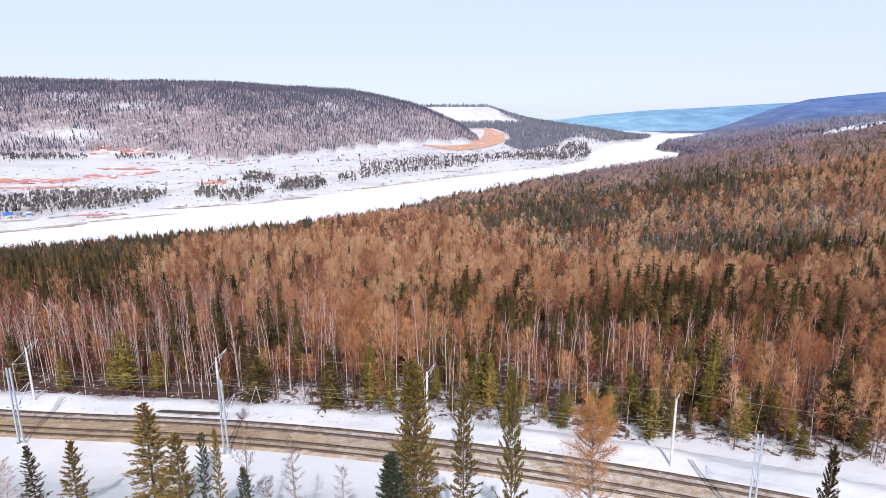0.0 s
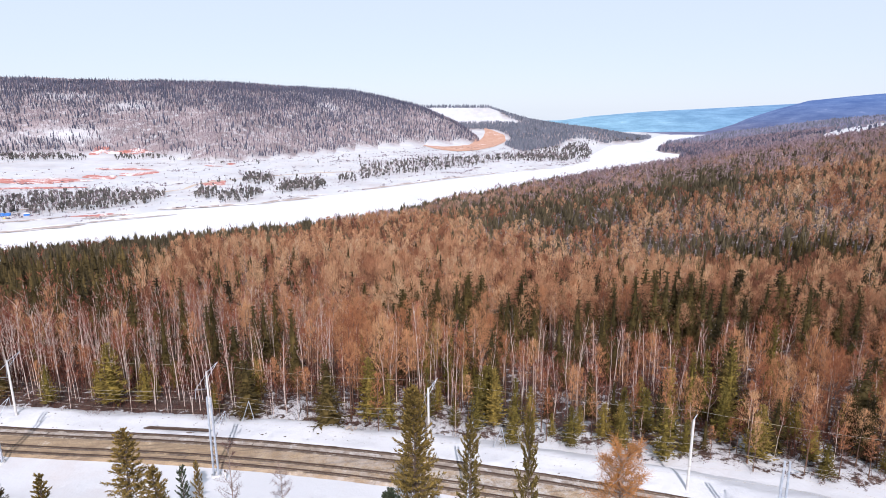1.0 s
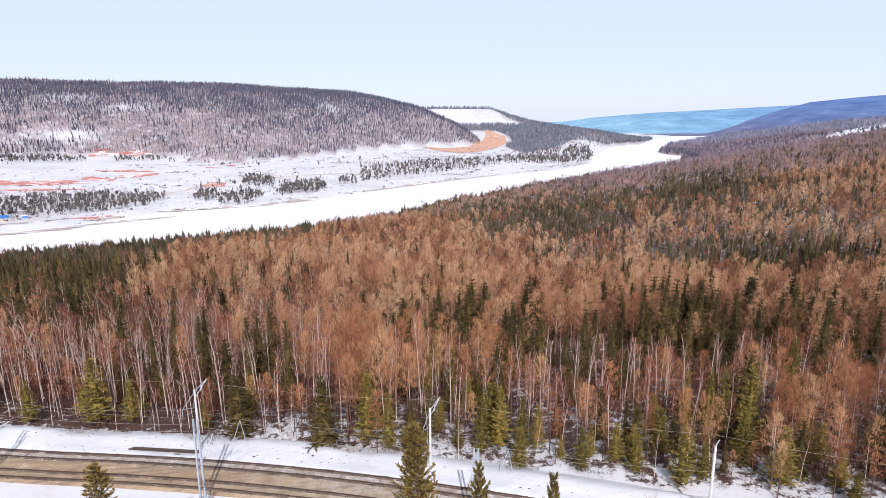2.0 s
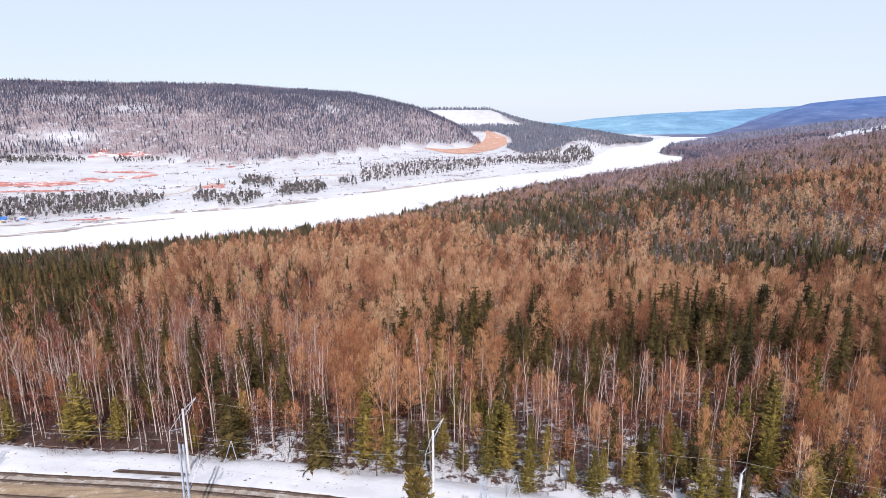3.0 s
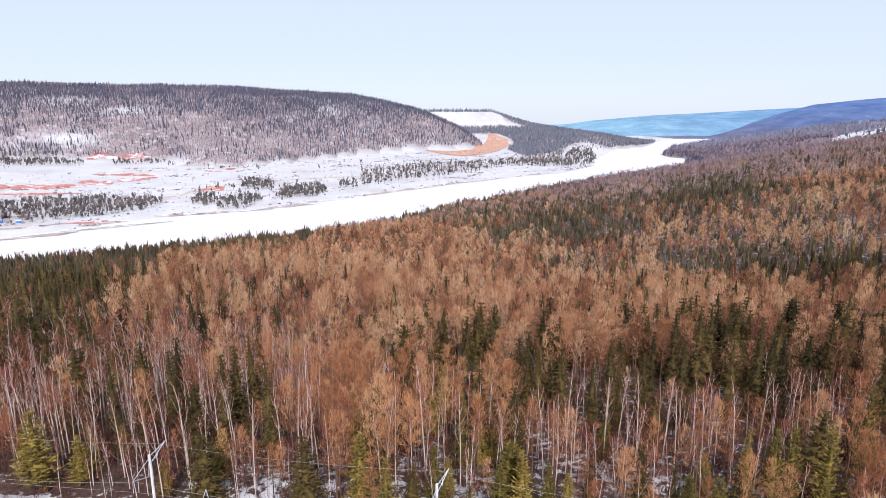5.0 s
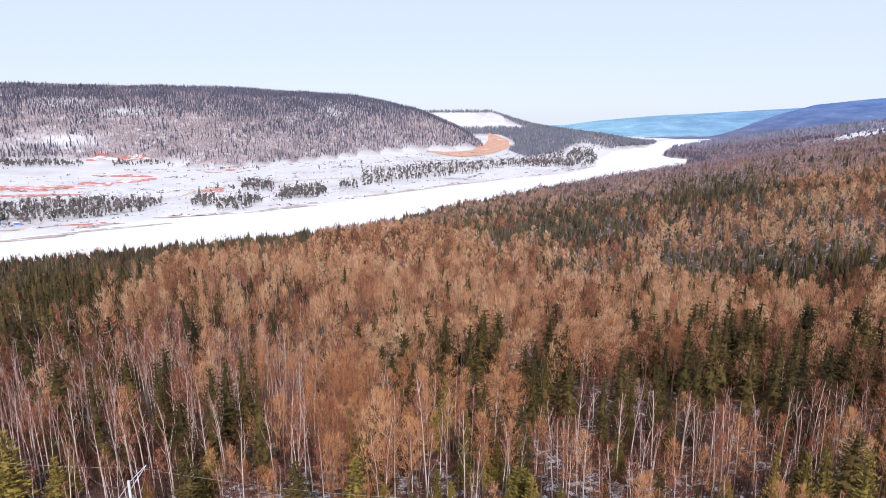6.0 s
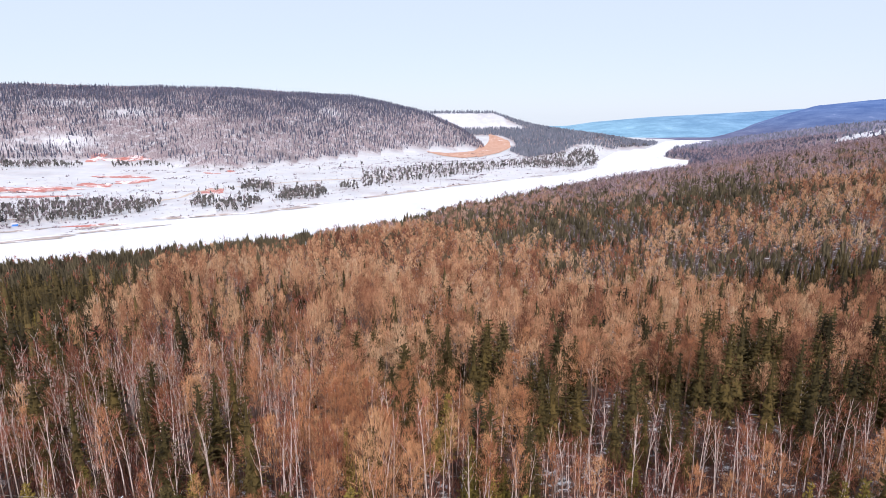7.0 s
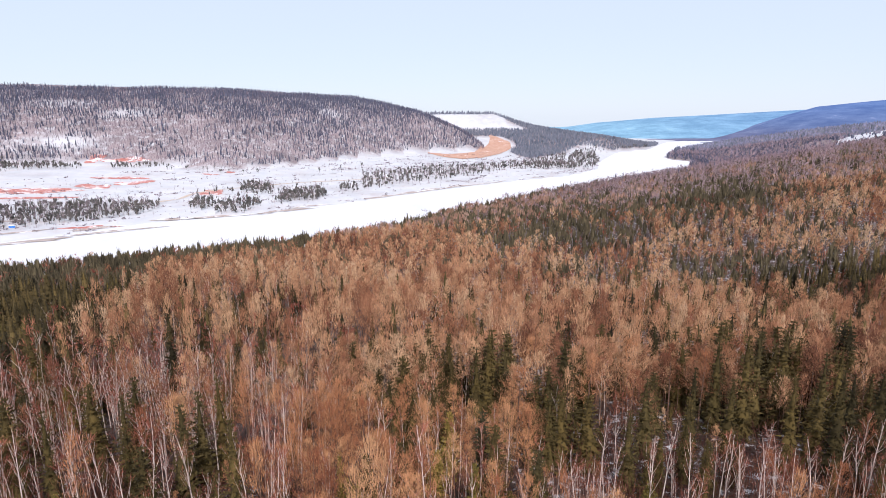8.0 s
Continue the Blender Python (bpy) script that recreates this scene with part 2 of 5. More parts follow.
def side_distance(line, x, y):
    """Distance to a polyline, positive to the left of its run."""
    best = np.full(np.shape(x), 1e12)
    sign = np.ones(np.shape(x))
    for (ax, ay), (bx, by) in zip(line[:-1], line[1:]):
        dx, dy = bx - ax, by - ay
        u = np.clip(((x - ax) * dx + (y - ay) * dy) / (dx * dx + dy * dy), 0, 1)
        ex, ey = x - ax - u * dx, y - ay - u * dy
        d = ex * ex + ey * ey
        s = np.where(dx * (y - ay) - dy * (x - ax) >= 0, 1.0, -1.0)
        sign = np.where(d < best - 1e-9, s, sign)
        best = np.minimum(best, d)
    return np.sqrt(best) * sign


def smooth(v, a, b):
    t = np.clip((v - a) / (b - a), 0, 1)
    return t * t * (3 - 2 * t)


def waves(x, y, size, seed):
    """Soft uneven swell between about -1 and 1."""
    r = np.random.RandomState(seed)
    out = 0.0
    for k in range(7):
        a, f, p = r.uniform(0, 6.283), 6.283 / size * r.uniform(0.6, 1.7), r.uniform(0, 6.283)
        out = out + np.sin((x * np.cos(a) + y * np.sin(a)) * f + p)
    return out / 4.0


def track_y(x):
    """The run of the far railway track."""
    return 84.0 - 0.335 * x - 0.0018 * x * x + 0.0028 * np.maximum(-x - 38, 0) ** 2


def near_land(x, y):
    """The slope between the railway and the river."""
    X, Y = np.clip(x, -700, 1100) / 500, np.clip(y, -150, 1350) / 500
    z = 13.6 - 27.9 * X - 74.45 * Y + 15.1 * X * X + 83.1 * X * Y + 7.97 * Y * Y - 3.58 * X * X * Y - 24.0 * X * Y * Y
    z = z - 21.3 * np.exp(-((x - 200) ** 2 + (y - 330) ** 2) / 24200)
    return z


def land(x, y):
    """Height of the ground without the river's ice."""
    x, y = np.asarray(x, float), np.asarray(y, float)
    dn, df = -side_distance(NEAR_BANK, x, y), side_distance(FAR_BANK, x, y)
    near = near_land(x, y)
    flat = RIVER_Z + 4 + np.minimum(0.125 * np.maximum(dn - 120, 0), 88) * (1 - 0.7 * smooth(np.hypot(x, y), 3050, 3500)) + 2.0 * waves(x, y, 300, 3) + 28 * smooth(x, 1350, 1900) * smooth(y, 1850, 2350) * (1 - smooth(np.hypot(x, y), 3050, 3500))
    near = near + (flat - near) * smooth(y, 1150, 1700)
    near = RIVER_Z - 1.5 + (np.maximum(near, RIVER_Z + 2.5) - RIVER_Z + 1.5) * smooth(dn, -2, 45)
    # shelf of the railway
    rail = np.abs(y - track_y(np.clip(x, -220, 160)) + 2.2) / 1.06
    near = near + (-0.25 - near) * (1 - smooth(rail, 9, 26)) * smooth(-np.abs(x), -220, -120)
    # terrace across the river
    far = RIVER_Z - 1.5 + 3.5 * smooth(df, -2, 18) + 0.07 * np.maximum(df, 0) + 0.7 * waves(x, y, 120, 5) * smooth(df, 10, 60)
    far = np.minimum(far, -24 + 0.01 * np.minimum(df, 600)) - 45 * smooth(y, 2700, 3400)
    dh = np.maximum(side_distance(HILL_FOOT, x, y), 0)
    top = np.interp(x, [-1500, -900, -335, -117, 55, 250, 420], [195, 188, 176, 178, 176, 120, 80])
    far = far + top * (1 - np.exp(-dh * np.interp(x, [-200, 50, 250], [0.5, 0.62, 0.85]) / top)) + 2.5 * waves(x, y, 160, 8) * smooth(dh, 10, 150)
    # flat-topped hill and its long wooded tail
    crest = np.interp(x, [-400, 505, 590, 690, 830, 960, 1090, 1200], [64, 62, 30, 0, -24, -40, -62, -74])
    foot = np.minimum(np.interp(y, [1900, 2150, 2420, 2600], [-62, -32, -6, 0]), crest - 4)
    tail = np.maximum(foot + (crest - foot) * smooth(y, 2405, 2590) * (1 - smooth(y, 2850, 3250)), RIVER_Z + 4)
    far = far + (np.maximum(far * (dh > 0) - 100 * (dh <= 0), tail) - far) * smooth(y, 1800, 2150) * smooth(df, 0, 90)
    z = np.where(dn > 0, near, np.where(df > 0, far, RIVER_Z - 1.5))
    return z


def ridges(x, y, near):
    """The two hazy ridges that close the valley."""
    r, az = np.hypot(x, y), x / np.maximum(y, 1)
    if near:
        top = np.interp(az, [0.46, 0.575, 0.64, 0.71, 0.766, 0.833, 0.907, 1.3], [0, 4, 47, 116, 160, 176, 190, 230])
        return RIVER_Z - 6 + (top + 16) * smooth(r, 2850, 4000) + 4 * waves(x, y, 500, 14) * smooth(r, 2850, 3200)
    top = np.interp(az, [-0.1, 0.319, 0.369, 0.469, 0.568, 0.674, 0.766, 1.3], [54, 54, 84, 117, 134, 152, 166, 176])
    return RIVER_Z - 6 + top * (smooth(r, 3300, 4500) + 0.08 * waves(x, y, 800, 13) * smooth(r, 3300, 3600) * (1 - smooth(r, 4000, 4500)))


def ridge_woods(x, y):
    """Where the ridge behind the bend is wooded."""
    face = (y > 2408) & (y < 2582) & (x < 505 + (2590 - y) * 0.75)
    front = np.interp(x, [405, 676, 820, 1000], [1605, 2030, 2090, 2200])
    clear = (y < 2250) & (side_distance(np.array(ORANGE_OUTER, float), x, y) > -16)
    return (side_distance(FAR_BANK, x, y) > 14) & (side_distance(HILL_FOOT, x, y) < -12) & (y > front) & (y < 2640) & ((x > 405) | (y > 2260)) & (x > 150) & ~face & ~clear


def hill_open(x, y, dh):
    """How open the woods on the hill are: clearings that follow the slope."""
    streak = smooth(-x, 350, 700) * waves(x * 0.30, dh * 1.9, 170, 53) * 1.2
    return smooth(np.maximum(0.55 * waves(x, y, 190, 51), streak), 0.32, 0.85)


# ---- mesh helpers ----
def raw_mesh(name, verts, tris, shade=None):
    """A mesh from arrays of corners and triangles; shade: one value a corner."""
    me = bpy.data.meshes.new(name)
    verts, tris = np.asarray(verts, np.float32), np.asarray(tris, np.int32)
    me.vertices.add(len(verts))
    me.vertices.foreach_set("co", verts.ravel())
    me.loops.add(tris.size)
    me.loops.foreach_set("vertex_index", tris.ravel())
    me.polygons.add(len(tris))
    me.polygons.foreach_set("loop_start", np.arange(0, tris.size, 3, dtype=np.int32))
    me.polygons.foreach_set("loop_total", np.full(len(tris), 3, np.int32))
    if shade is not None:
        me.attributes.new("shade", "FLOAT", "POINT").data.foreach_set("value", np.asarray(shade, np.float32))
    me.update(calc_edges=True)
    return me


def link(name, me, material, parent=None, label="", smooth_faces=False):
    me.materials.append(material)
    if smooth_faces:
        me.polygons.foreach_set("use_smooth", np.ones(len(me.polygons), bool))
    ob = new(name, me)
    ob.parent = parent
    if label:
        tagged(ob, label)
    return ob


def part(name, bm, material, parent=None, label=""):
    me = bpy.data.meshes.new(name)
    bm.to_mesh(me)
    bm.free()
    return link(name, me, material, parent, label)


def empty(name, x, y, z, turn=0.0):
    ob = new(name)
    ob.matrix_basis = pose(x, y, z, 0, 0, turn)
    return ob


def tube(points, radii, sides=5):
    """A tapered tube through points, as arrays."""
    points = np.asarray(points, float)
    ahead = np.gradient(points, axis=0)
    ahead /= np.linalg.norm(ahead, axis=1)[:, None]
    ref = np.where(np.abs(ahead[:, 2:]) > 0.9, [[1.0, 0, 0]], [[0, 0, 1.0]])
    a = np.cross(ahead, ref)
    a /= np.linalg.norm(a, axis=1)[:, None]
    b = np.cross(ahead, a)
    turn = np.arange(sides) * 2 * np.pi / sides
    ring = np.cos(turn)[None, :, None] * a[:, None] + np.sin(turn)[None, :, None] * b[:, None]
    v = (points[:, None] + ring * np.asarray(radii, float)[:, None, None]).reshape(-1, 3)
    f = []
    for k in range(len(points) - 1):
        for i in range(sides):
            p, q = k * sides + i, k * sides + (i + 1) % sides
            f += [(p, q, q + sides), (p, q + sides, p + sides)]
    return v, np.array(f)


def slivers(start, way, length, width, rng, facing=None, loose=0.35):
    """Thin pointed blades, turned at random or towards a side."""
    n = len(start)
    way = way / np.linalg.norm(way, axis=1)[:, None]
    side = np.cross(way, rng.normal(size=(n, 3)) if facing is None else facing + rng.normal(0, loose, (n, 3)))
    side *= (np.asarray(width) * 0.5 / np.linalg.norm(side, axis=1))[:, None]
    mid = start + way * np.asarray(length)[:, None] * 0.25
    v = np.stack([mid - side, mid + side, start + way * np.asarray(length)[:, None]], 1).reshape(-1, 3)
    return v, np.arange(3 * n).reshape(-1, 3)


def joined(pieces):
    v, f, base = [], [], 0
    for a, b in pieces:
        v.append(a)
        f.append(np.asarray(b) + base)
        base += len(a)
    return np.concatenate(v), np.concatenate(f)


def inside(poly, x, y):
    hit = np.zeros(len(x), bool)
    poly = list(poly)
    for (ax, ay), (bx, by) in zip(poly, poly[1:] + poly[:1]):
        cross = (ay > y) != (by > y)
        hit ^= cross & (x < (bx - ax) * (y - ay) / (by - ay + 1e-9) + ax)
    return hit


# ---- ground ----
CLEARING = [(1250, 1695), (1317, 1695), (1483, 1790), (1801, 1985), (1930, 1930), (1500, 1600), (1378, 1598), (1290, 1620)]
GX = 30 * np.sinh(np.linspace(-5.7, 5.65, 230))
GY = 90 + 30 * np.sinh(np.linspace(-3.9, 5.76, 250))
mx, my = np.meshgrid(GX, GY)
GZ = land(mx, my)
GZ += 0.12 * waves(mx, my, 7, 21) * (np.abs(my - track_y(np.clip(mx, -200, 150)) + 2) > 11)


def ground_z(x, y):
    """Height of the ground sheet at places."""
    x, y = np.asarray(x, float), np.asarray(y, float)
    i = np.clip(np.searchsorted(GX, x) - 1, 0, len(GX) - 2)
    j = np.clip(np.searchsorted(GY, y) - 1, 0, len(GY) - 2)
    u, v = (x - GX[i]) / (GX[i + 1] - GX[i]), (y - GY[j]) / (GY[j + 1] - GY[j])
    return GZ[j, i] * (1 - u) * (1 - v) + GZ[j, i + 1] * u * (1 - v) + GZ[j + 1, i] * (1 - u) * v + GZ[j + 1, i + 1] * u * v


def edge_y(x):
    """Where the woods begin behind the railway."""
    return track_y(x) + 5.6 + 2.6 * smooth(x, 0, 16) + 0.09 * np.maximum(x - 20, 0) + 0.05 * np.maximum(-x - 40, 0) + 0.7 * np.sin(x * 0.31) + 0.5 * np.sin(x * 0.83 + 1)


count = np.arange(len(GX) * len(GY)).reshape(len(GY), len(GX))
a, b, c, d = count[:-1, :-1].ravel(), count[:-1, 1:].ravel(), count[1:, 1:].ravel(), count[1:, :-1].ravel()
me = raw_mesh("ground", np.stack([mx.ravel(), my.ravel(), GZ.ravel()], 1), np.concatenate([np.stack([a, b, c], 1), np.stack([a, c, d], 1)]))
# amount of dark floor: litter plus painted shade of the stand
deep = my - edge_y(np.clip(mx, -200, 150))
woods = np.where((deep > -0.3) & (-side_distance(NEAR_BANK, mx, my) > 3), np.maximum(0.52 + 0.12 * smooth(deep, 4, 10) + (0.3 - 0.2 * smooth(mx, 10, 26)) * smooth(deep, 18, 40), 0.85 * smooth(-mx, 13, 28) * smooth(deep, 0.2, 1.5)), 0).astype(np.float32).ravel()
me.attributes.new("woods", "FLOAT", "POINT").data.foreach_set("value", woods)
hill = (side_distance(HILL_FOOT, mx, my) > 0) & (side_distance(FAR_BANK, mx, my) > 0)
clearing = inside(CLEARING, mx.ravel(), my.ravel()).reshape(mx.shape)
across = ~clearing & (my > 1050) & (-side_distance(NEAR_BANK, mx, my) > 8)
quarry = inside(ORANGE_INNER + ORANGE_OUTER[::-1], mx.ravel(), my.ravel()).reshape(mx.shape)
scrub = np.where(hill, 0.9 * (1 - hill_open(mx, my, np.maximum(side_distance(HILL_FOOT, mx, my), 0))), np.where(across | (ridge_woods(mx, my) & ~quarry), 1.0, np.where(side_distance(FAR_BANK, mx, my) > 12, 0.25 * smooth(waves(mx, my, 150, 71), 0.0, 0.8), 0.0))).astype(np.float32).ravel()
me.attributes.new("scrub", "FLOAT", "POINT").data.foreach_set("value", scrub)
ground = tagged(link("ground", me, GROUND, smooth_faces=True), "snow-covered valley land with dark shaded litter under the woods", "ground", kind="structure")

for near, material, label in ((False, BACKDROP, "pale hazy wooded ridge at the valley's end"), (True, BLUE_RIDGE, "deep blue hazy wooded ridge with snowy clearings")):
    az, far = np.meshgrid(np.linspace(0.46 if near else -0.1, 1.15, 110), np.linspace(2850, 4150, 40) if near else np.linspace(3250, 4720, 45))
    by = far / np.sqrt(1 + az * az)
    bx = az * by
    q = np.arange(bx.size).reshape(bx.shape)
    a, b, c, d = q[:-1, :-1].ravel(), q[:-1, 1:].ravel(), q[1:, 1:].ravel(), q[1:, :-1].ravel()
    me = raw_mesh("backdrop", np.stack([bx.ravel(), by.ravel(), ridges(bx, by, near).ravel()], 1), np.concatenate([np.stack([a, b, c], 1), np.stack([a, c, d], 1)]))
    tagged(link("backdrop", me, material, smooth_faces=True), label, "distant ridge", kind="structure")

# frozen river
v, f = [], []
for k in range(len(NEAR_BANK) - 1):
    for s in range(8):
        u = s / 8
        n_at = NEAR_BANK[k] * (1 - u) + NEAR_BANK[k + 1] * u
        v.append((n_at, k + u))
n_line = np.array([p for p, _ in v] + [NEAR_BANK[-1]])
f_arc = np.r_[0, np.cumsum(np.linalg.norm(np.diff(FAR_BANK, axis=0), axis=1))]
n_arc = np.r_[0, np.cumsum(np.linalg.norm(np.diff(n_line, axis=0), axis=1))]
n_arc = n_arc / n_arc[-1] * f_arc[-1]
f_line = np.stack([np.interp(n_arc, f_arc, FAR_BANK[:, 0]), np.interp(n_arc, f_arc, FAR_BANK[:, 1])], 1)
cross = np.linspace(-0.12, 1.12, 12)
rows = n_line[:, None] * (1 - cross)[None, :, None] + f_line[:, None] * cross[None, :, None]
flat = rows.reshape(-1, 2)
flat = np.c_[flat, np.full(len(flat), RIVER_Z) + 0.06 * waves(flat[:, 0], flat[:, 1], 50, 4)]
q = np.arange(len(n_line) * 12).reshape(-1, 12)
a, b, c, d = q[:-1, :-1].ravel(), q[1:, :-1].ravel(), q[1:, 1:].ravel(), q[:-1, 1:].ravel()
tagged(link("river", raw_mesh("river", flat, np.concatenate([np.stack([a, b, c], 1), np.stack([a, c, d], 1)])), ICE, smooth_faces=True),
       "wide frozen river covered with white snow", "river", kind="structure")


def patch(name, x, y, rx, ry, turn, material, label, seed, lift=0.35):
    """A spread of bare earth with a frayed outline, draped on the land."""
    r = np.random.RandomState(seed)
    rings, spokes = 6, 44
    phase = r.uniform(0, 6.28, 5)
    t = np.arange(spokes) * 2 * np.pi / spokes
    edge = 1 + sum(0.30 / (k + 1) * np.sin((k + 2) * t + phase[k]) for k in range(5)) + r.uniform(-0.10, 0.10, spokes)
    k = np.linspace(0, 1, rings + 1)[1:]
    px, py = np.outer(k, np.cos(t) * edge) * rx, np.outer(k, np.sin(t) * edge) * ry
    px, py = np.r_[0, px.ravel()], np.r_[0, py.ravel()]
    c, s = math.cos(radians(turn)), math.sin(radians(turn))
    wx, wy = x + c * px - s * py, y + s * px + c * py
    z = np.maximum(ground_z(wx, wy), RIVER_Z) + lift
    f = [(0, 1 + i, 1 + (i + 1) % spokes) for i in range(spokes)]
    for q in range(rings - 1):
        for i in range(spokes):
            a, b = 1 + q * spokes + i, 1 + q * spokes + (i + 1) % spokes
            f += [(a, a + spokes, b + spokes), (a, b + spokes, b)]
    return tagged(link(name, raw_mesh(name, np.stack([wx, wy, z], 1), f), material), label, "bare soil", kind="structure")


def ribbon(name, line, width, material, label, lift=0.3, steps=6):
    """A strip of worn ground along a line."""
    line = np.asarray(line, float)
    k = np.arange(len(line))
    u = np.linspace(0, len(line) - 1, (len(line) - 1) * steps + 1)
    p = np.stack([np.interp(u, k, line[:, 0]), np.interp(u, k, line[:, 1])], 1)
    w = np.interp(u, k, width) if np.ndim(width) else np.full(len(u), width)
    n = np.gradient(p, axis=0)
    n = np.stack([-n[:, 1], n[:, 0]], 1) / np.linalg.norm(n, axis=1)[:, None]
    wob = 1 + 0.25 * np.sin(u * 5.1) + 0.15 * np.sin(u * 11.3)
    rows = p[:, None] + n[:, None] * (np.linspace(-0.5, 0.5, 5)[None, :] * (w * wob)[:, None])[..., None]
    flat = rows.reshape(-1, 2)
    z = np.maximum(ground_z(flat[:, 0], flat[:, 1]), RIVER_Z) + lift
    q = np.arange(len(flat)).reshape(-1, 5)
    a, b, c, d = q[:-1, :-1].ravel(), q[1:, :-1].ravel(), q[1:, 1:].ravel(), q[:-1, 1:].ravel()
    me = raw_mesh(name, np.c_[flat, z], np.concatenate([np.stack([a, d, c], 1), np.stack([a, c, b], 1)]))
    return tagged(link(name, me, material), label, "track", kind="structure")


RED = "red bare earth showing through snow on the terrace"
for k, (x, y, rx, ry, turn) in enumerate([(-545, 985, 88, 30, 14), (-520, 925, 75, 11, 14), (-440, 1040, 22, 24, 10), (-490, 1304, 34, 16, 4),
                                          (-548, 1304, 16, 20, 4), (-430, 1127, 48, 13, -8), (-252, 1000, 24, 20, 10), (-395, 1080, 26, 18, 20),
                                          (-330, 772, 30, 5, 25), (-600, 960, 50, 8, 10), (-300, 1180, 14, 7, 0), (-270, 1210, 10, 8, 0)]):
    patch("red_soil", x, y, rx, ry, turn, RED_SOIL, RED, 40 + k)
inner = np.array(ORANGE_INNER, float)
outer = np.array(ORANGE_OUTER, float)
u = np.linspace(0, len(inner) - 1, 40)
k = np.arange(len(inner))
inner, outer = (np.stack([np.interp(u, k, e[:, 0]), np.interp(u, k, e[:, 1])], 1) for e in (inner, outer))
w = np.linspace(0, 1, 9)
flat = (inner[:, None] * (1 - w)[None, :, None] + outer[:, None] * w[None, :, None]).reshape(-1, 2)
q = np.arange(len(flat)).reshape(-1, 9)
a, b, c, d = q[:-1, :-1].ravel(), q[1:, :-1].ravel(), q[1:, 1:].ravel(), q[:-1, 1:].ravel()
me = raw_mesh("quarry_floor", np.c_[flat, ground_z(flat[:, 0], flat[:, 1]) + 0.8], np.concatenate([np.stack([a, b, c], 1), np.stack([a, c, d], 1)]))
tagged(link("quarry_floor", me, ORANGE_SOIL), "curving orange earth cutting below the snowy hill", "bare soil", kind="structure")
for k, (x, y, rx, ry, turn) in enumerate([(-325, 768, 26, 3, 42), (-240, 833, 26, 3, 18), (-90, 918, 26, 3, 35), (95, 1084, 30, 3, 40), (225, 1182, 34, 3, 38), (350, 1268, 34, 3, 34), (-400, 735, 30, 4, 30), (-430, 790, 20, 3, 20), (-365, 703, 36, 9, 22), (-300, 752, 46, 6, 30), (-120, 885, 40, 7, 35), (-190, 845, 45, 5, 20), (40, 1032, 60, 6, 42),
                                          (130, 1112, 60, 6, 40), (-250, 826, 24, 5, 15)]):
    patch("dry_shore_scrub", x, y, rx, ry, turn, REED, "grey-brown dry scrub along the icy shore", 70 + k, 0.5)
ribbon("earth_track", [(-310, 925), (-285, 950), (-276, 985), (-255, 1022), (-180, 1075), (-100, 1131), (40, 1210)], 6, TRAIL, "narrow tan vehicle track over the snow", 0.4)
ribbon("earth_track", [(392, 1547), (485, 1684), (591, 1862), (676, 1993)], 9, SNOW, "pale cleared strip through the woods", 1.0)

patch("snow_clearing", 1560, 1775, 400, 42, 36, SNOW, "white snowy clearing in the distant wood", 99, 1.5)


# ---- trees ----
def stem(spine, r0, r1, level):
    """Trunk with fewer sides the further off it stands."""
    skip, sides = {0: (1, 5), 5: (2, 4), 1: (2, 4), 4: (5, 3), 2: (5, 3)}[level]
    p = np.asarray(spine)[::skip]
    return tube(p, np.linspace(r0, r1, len(p)), sides)


def feathers(r, H, R, low, bend, limbs, twigs, length, width):
    """A bare larch's crown: limbs that reach out and rise, each with a feather of upswept twigs."""
    u = (np.arange(limbs) + r.uniform(0, 1, limbs)) / limbs
    az = np.arange(limbs) * 2.4 + r.uniform(-0.4, 0.4, limbs)
    reach = R * np.minimum(1, 0.45 + 1.9 * u) * (1 - u) ** 0.6 * r.uniform(0.7, 1.2, limbs) * 1.15 + 0.25
    lift = np.radians(6 + 50 * u + r.uniform(-8, 10, limbs))
    h = low + (0.985 - low) * u
    o = np.stack([bend[0] * h * h, bend[1] * h * h, h * H], 1)
    out = np.stack([np.cos(az), np.sin(az), 0 * az], 1)
    d = out * np.cos(lift)[:, None] + np.array([0, 0, 1.0]) * np.sin(lift)[:, None]
    n = limbs * twigs
    s = r.uniform(0.05, 1, n) ** 0.7
    k = np.repeat(np.arange(limbs), twigs)
    at = o[k] + d[k] * (reach[k] * s)[:, None] + r.normal(0, (0.06 if limbs > 24 else 0.11) * R, (n, 3))
    way = d[k] * 0.3 + np.array([0, 0, 0.9 if limbs > 24 else 1.3]) + r.normal(0, 0.24 if limbs > 24 else 0.18, (n, 3))
    face = out[k] + np.array([0, 0, 0.3])
    fine = slivers(at, way, length * r.uniform(0.55, 1.2, n), width * r.uniform(0.7, 1.3, n), r, face, 0.18)
    return joined([slivers(o, d, reach, np.full(limbs, width if limbs > 24 else 0.5 * width), r, out + np.array([0, 0, 0.6])), fine])


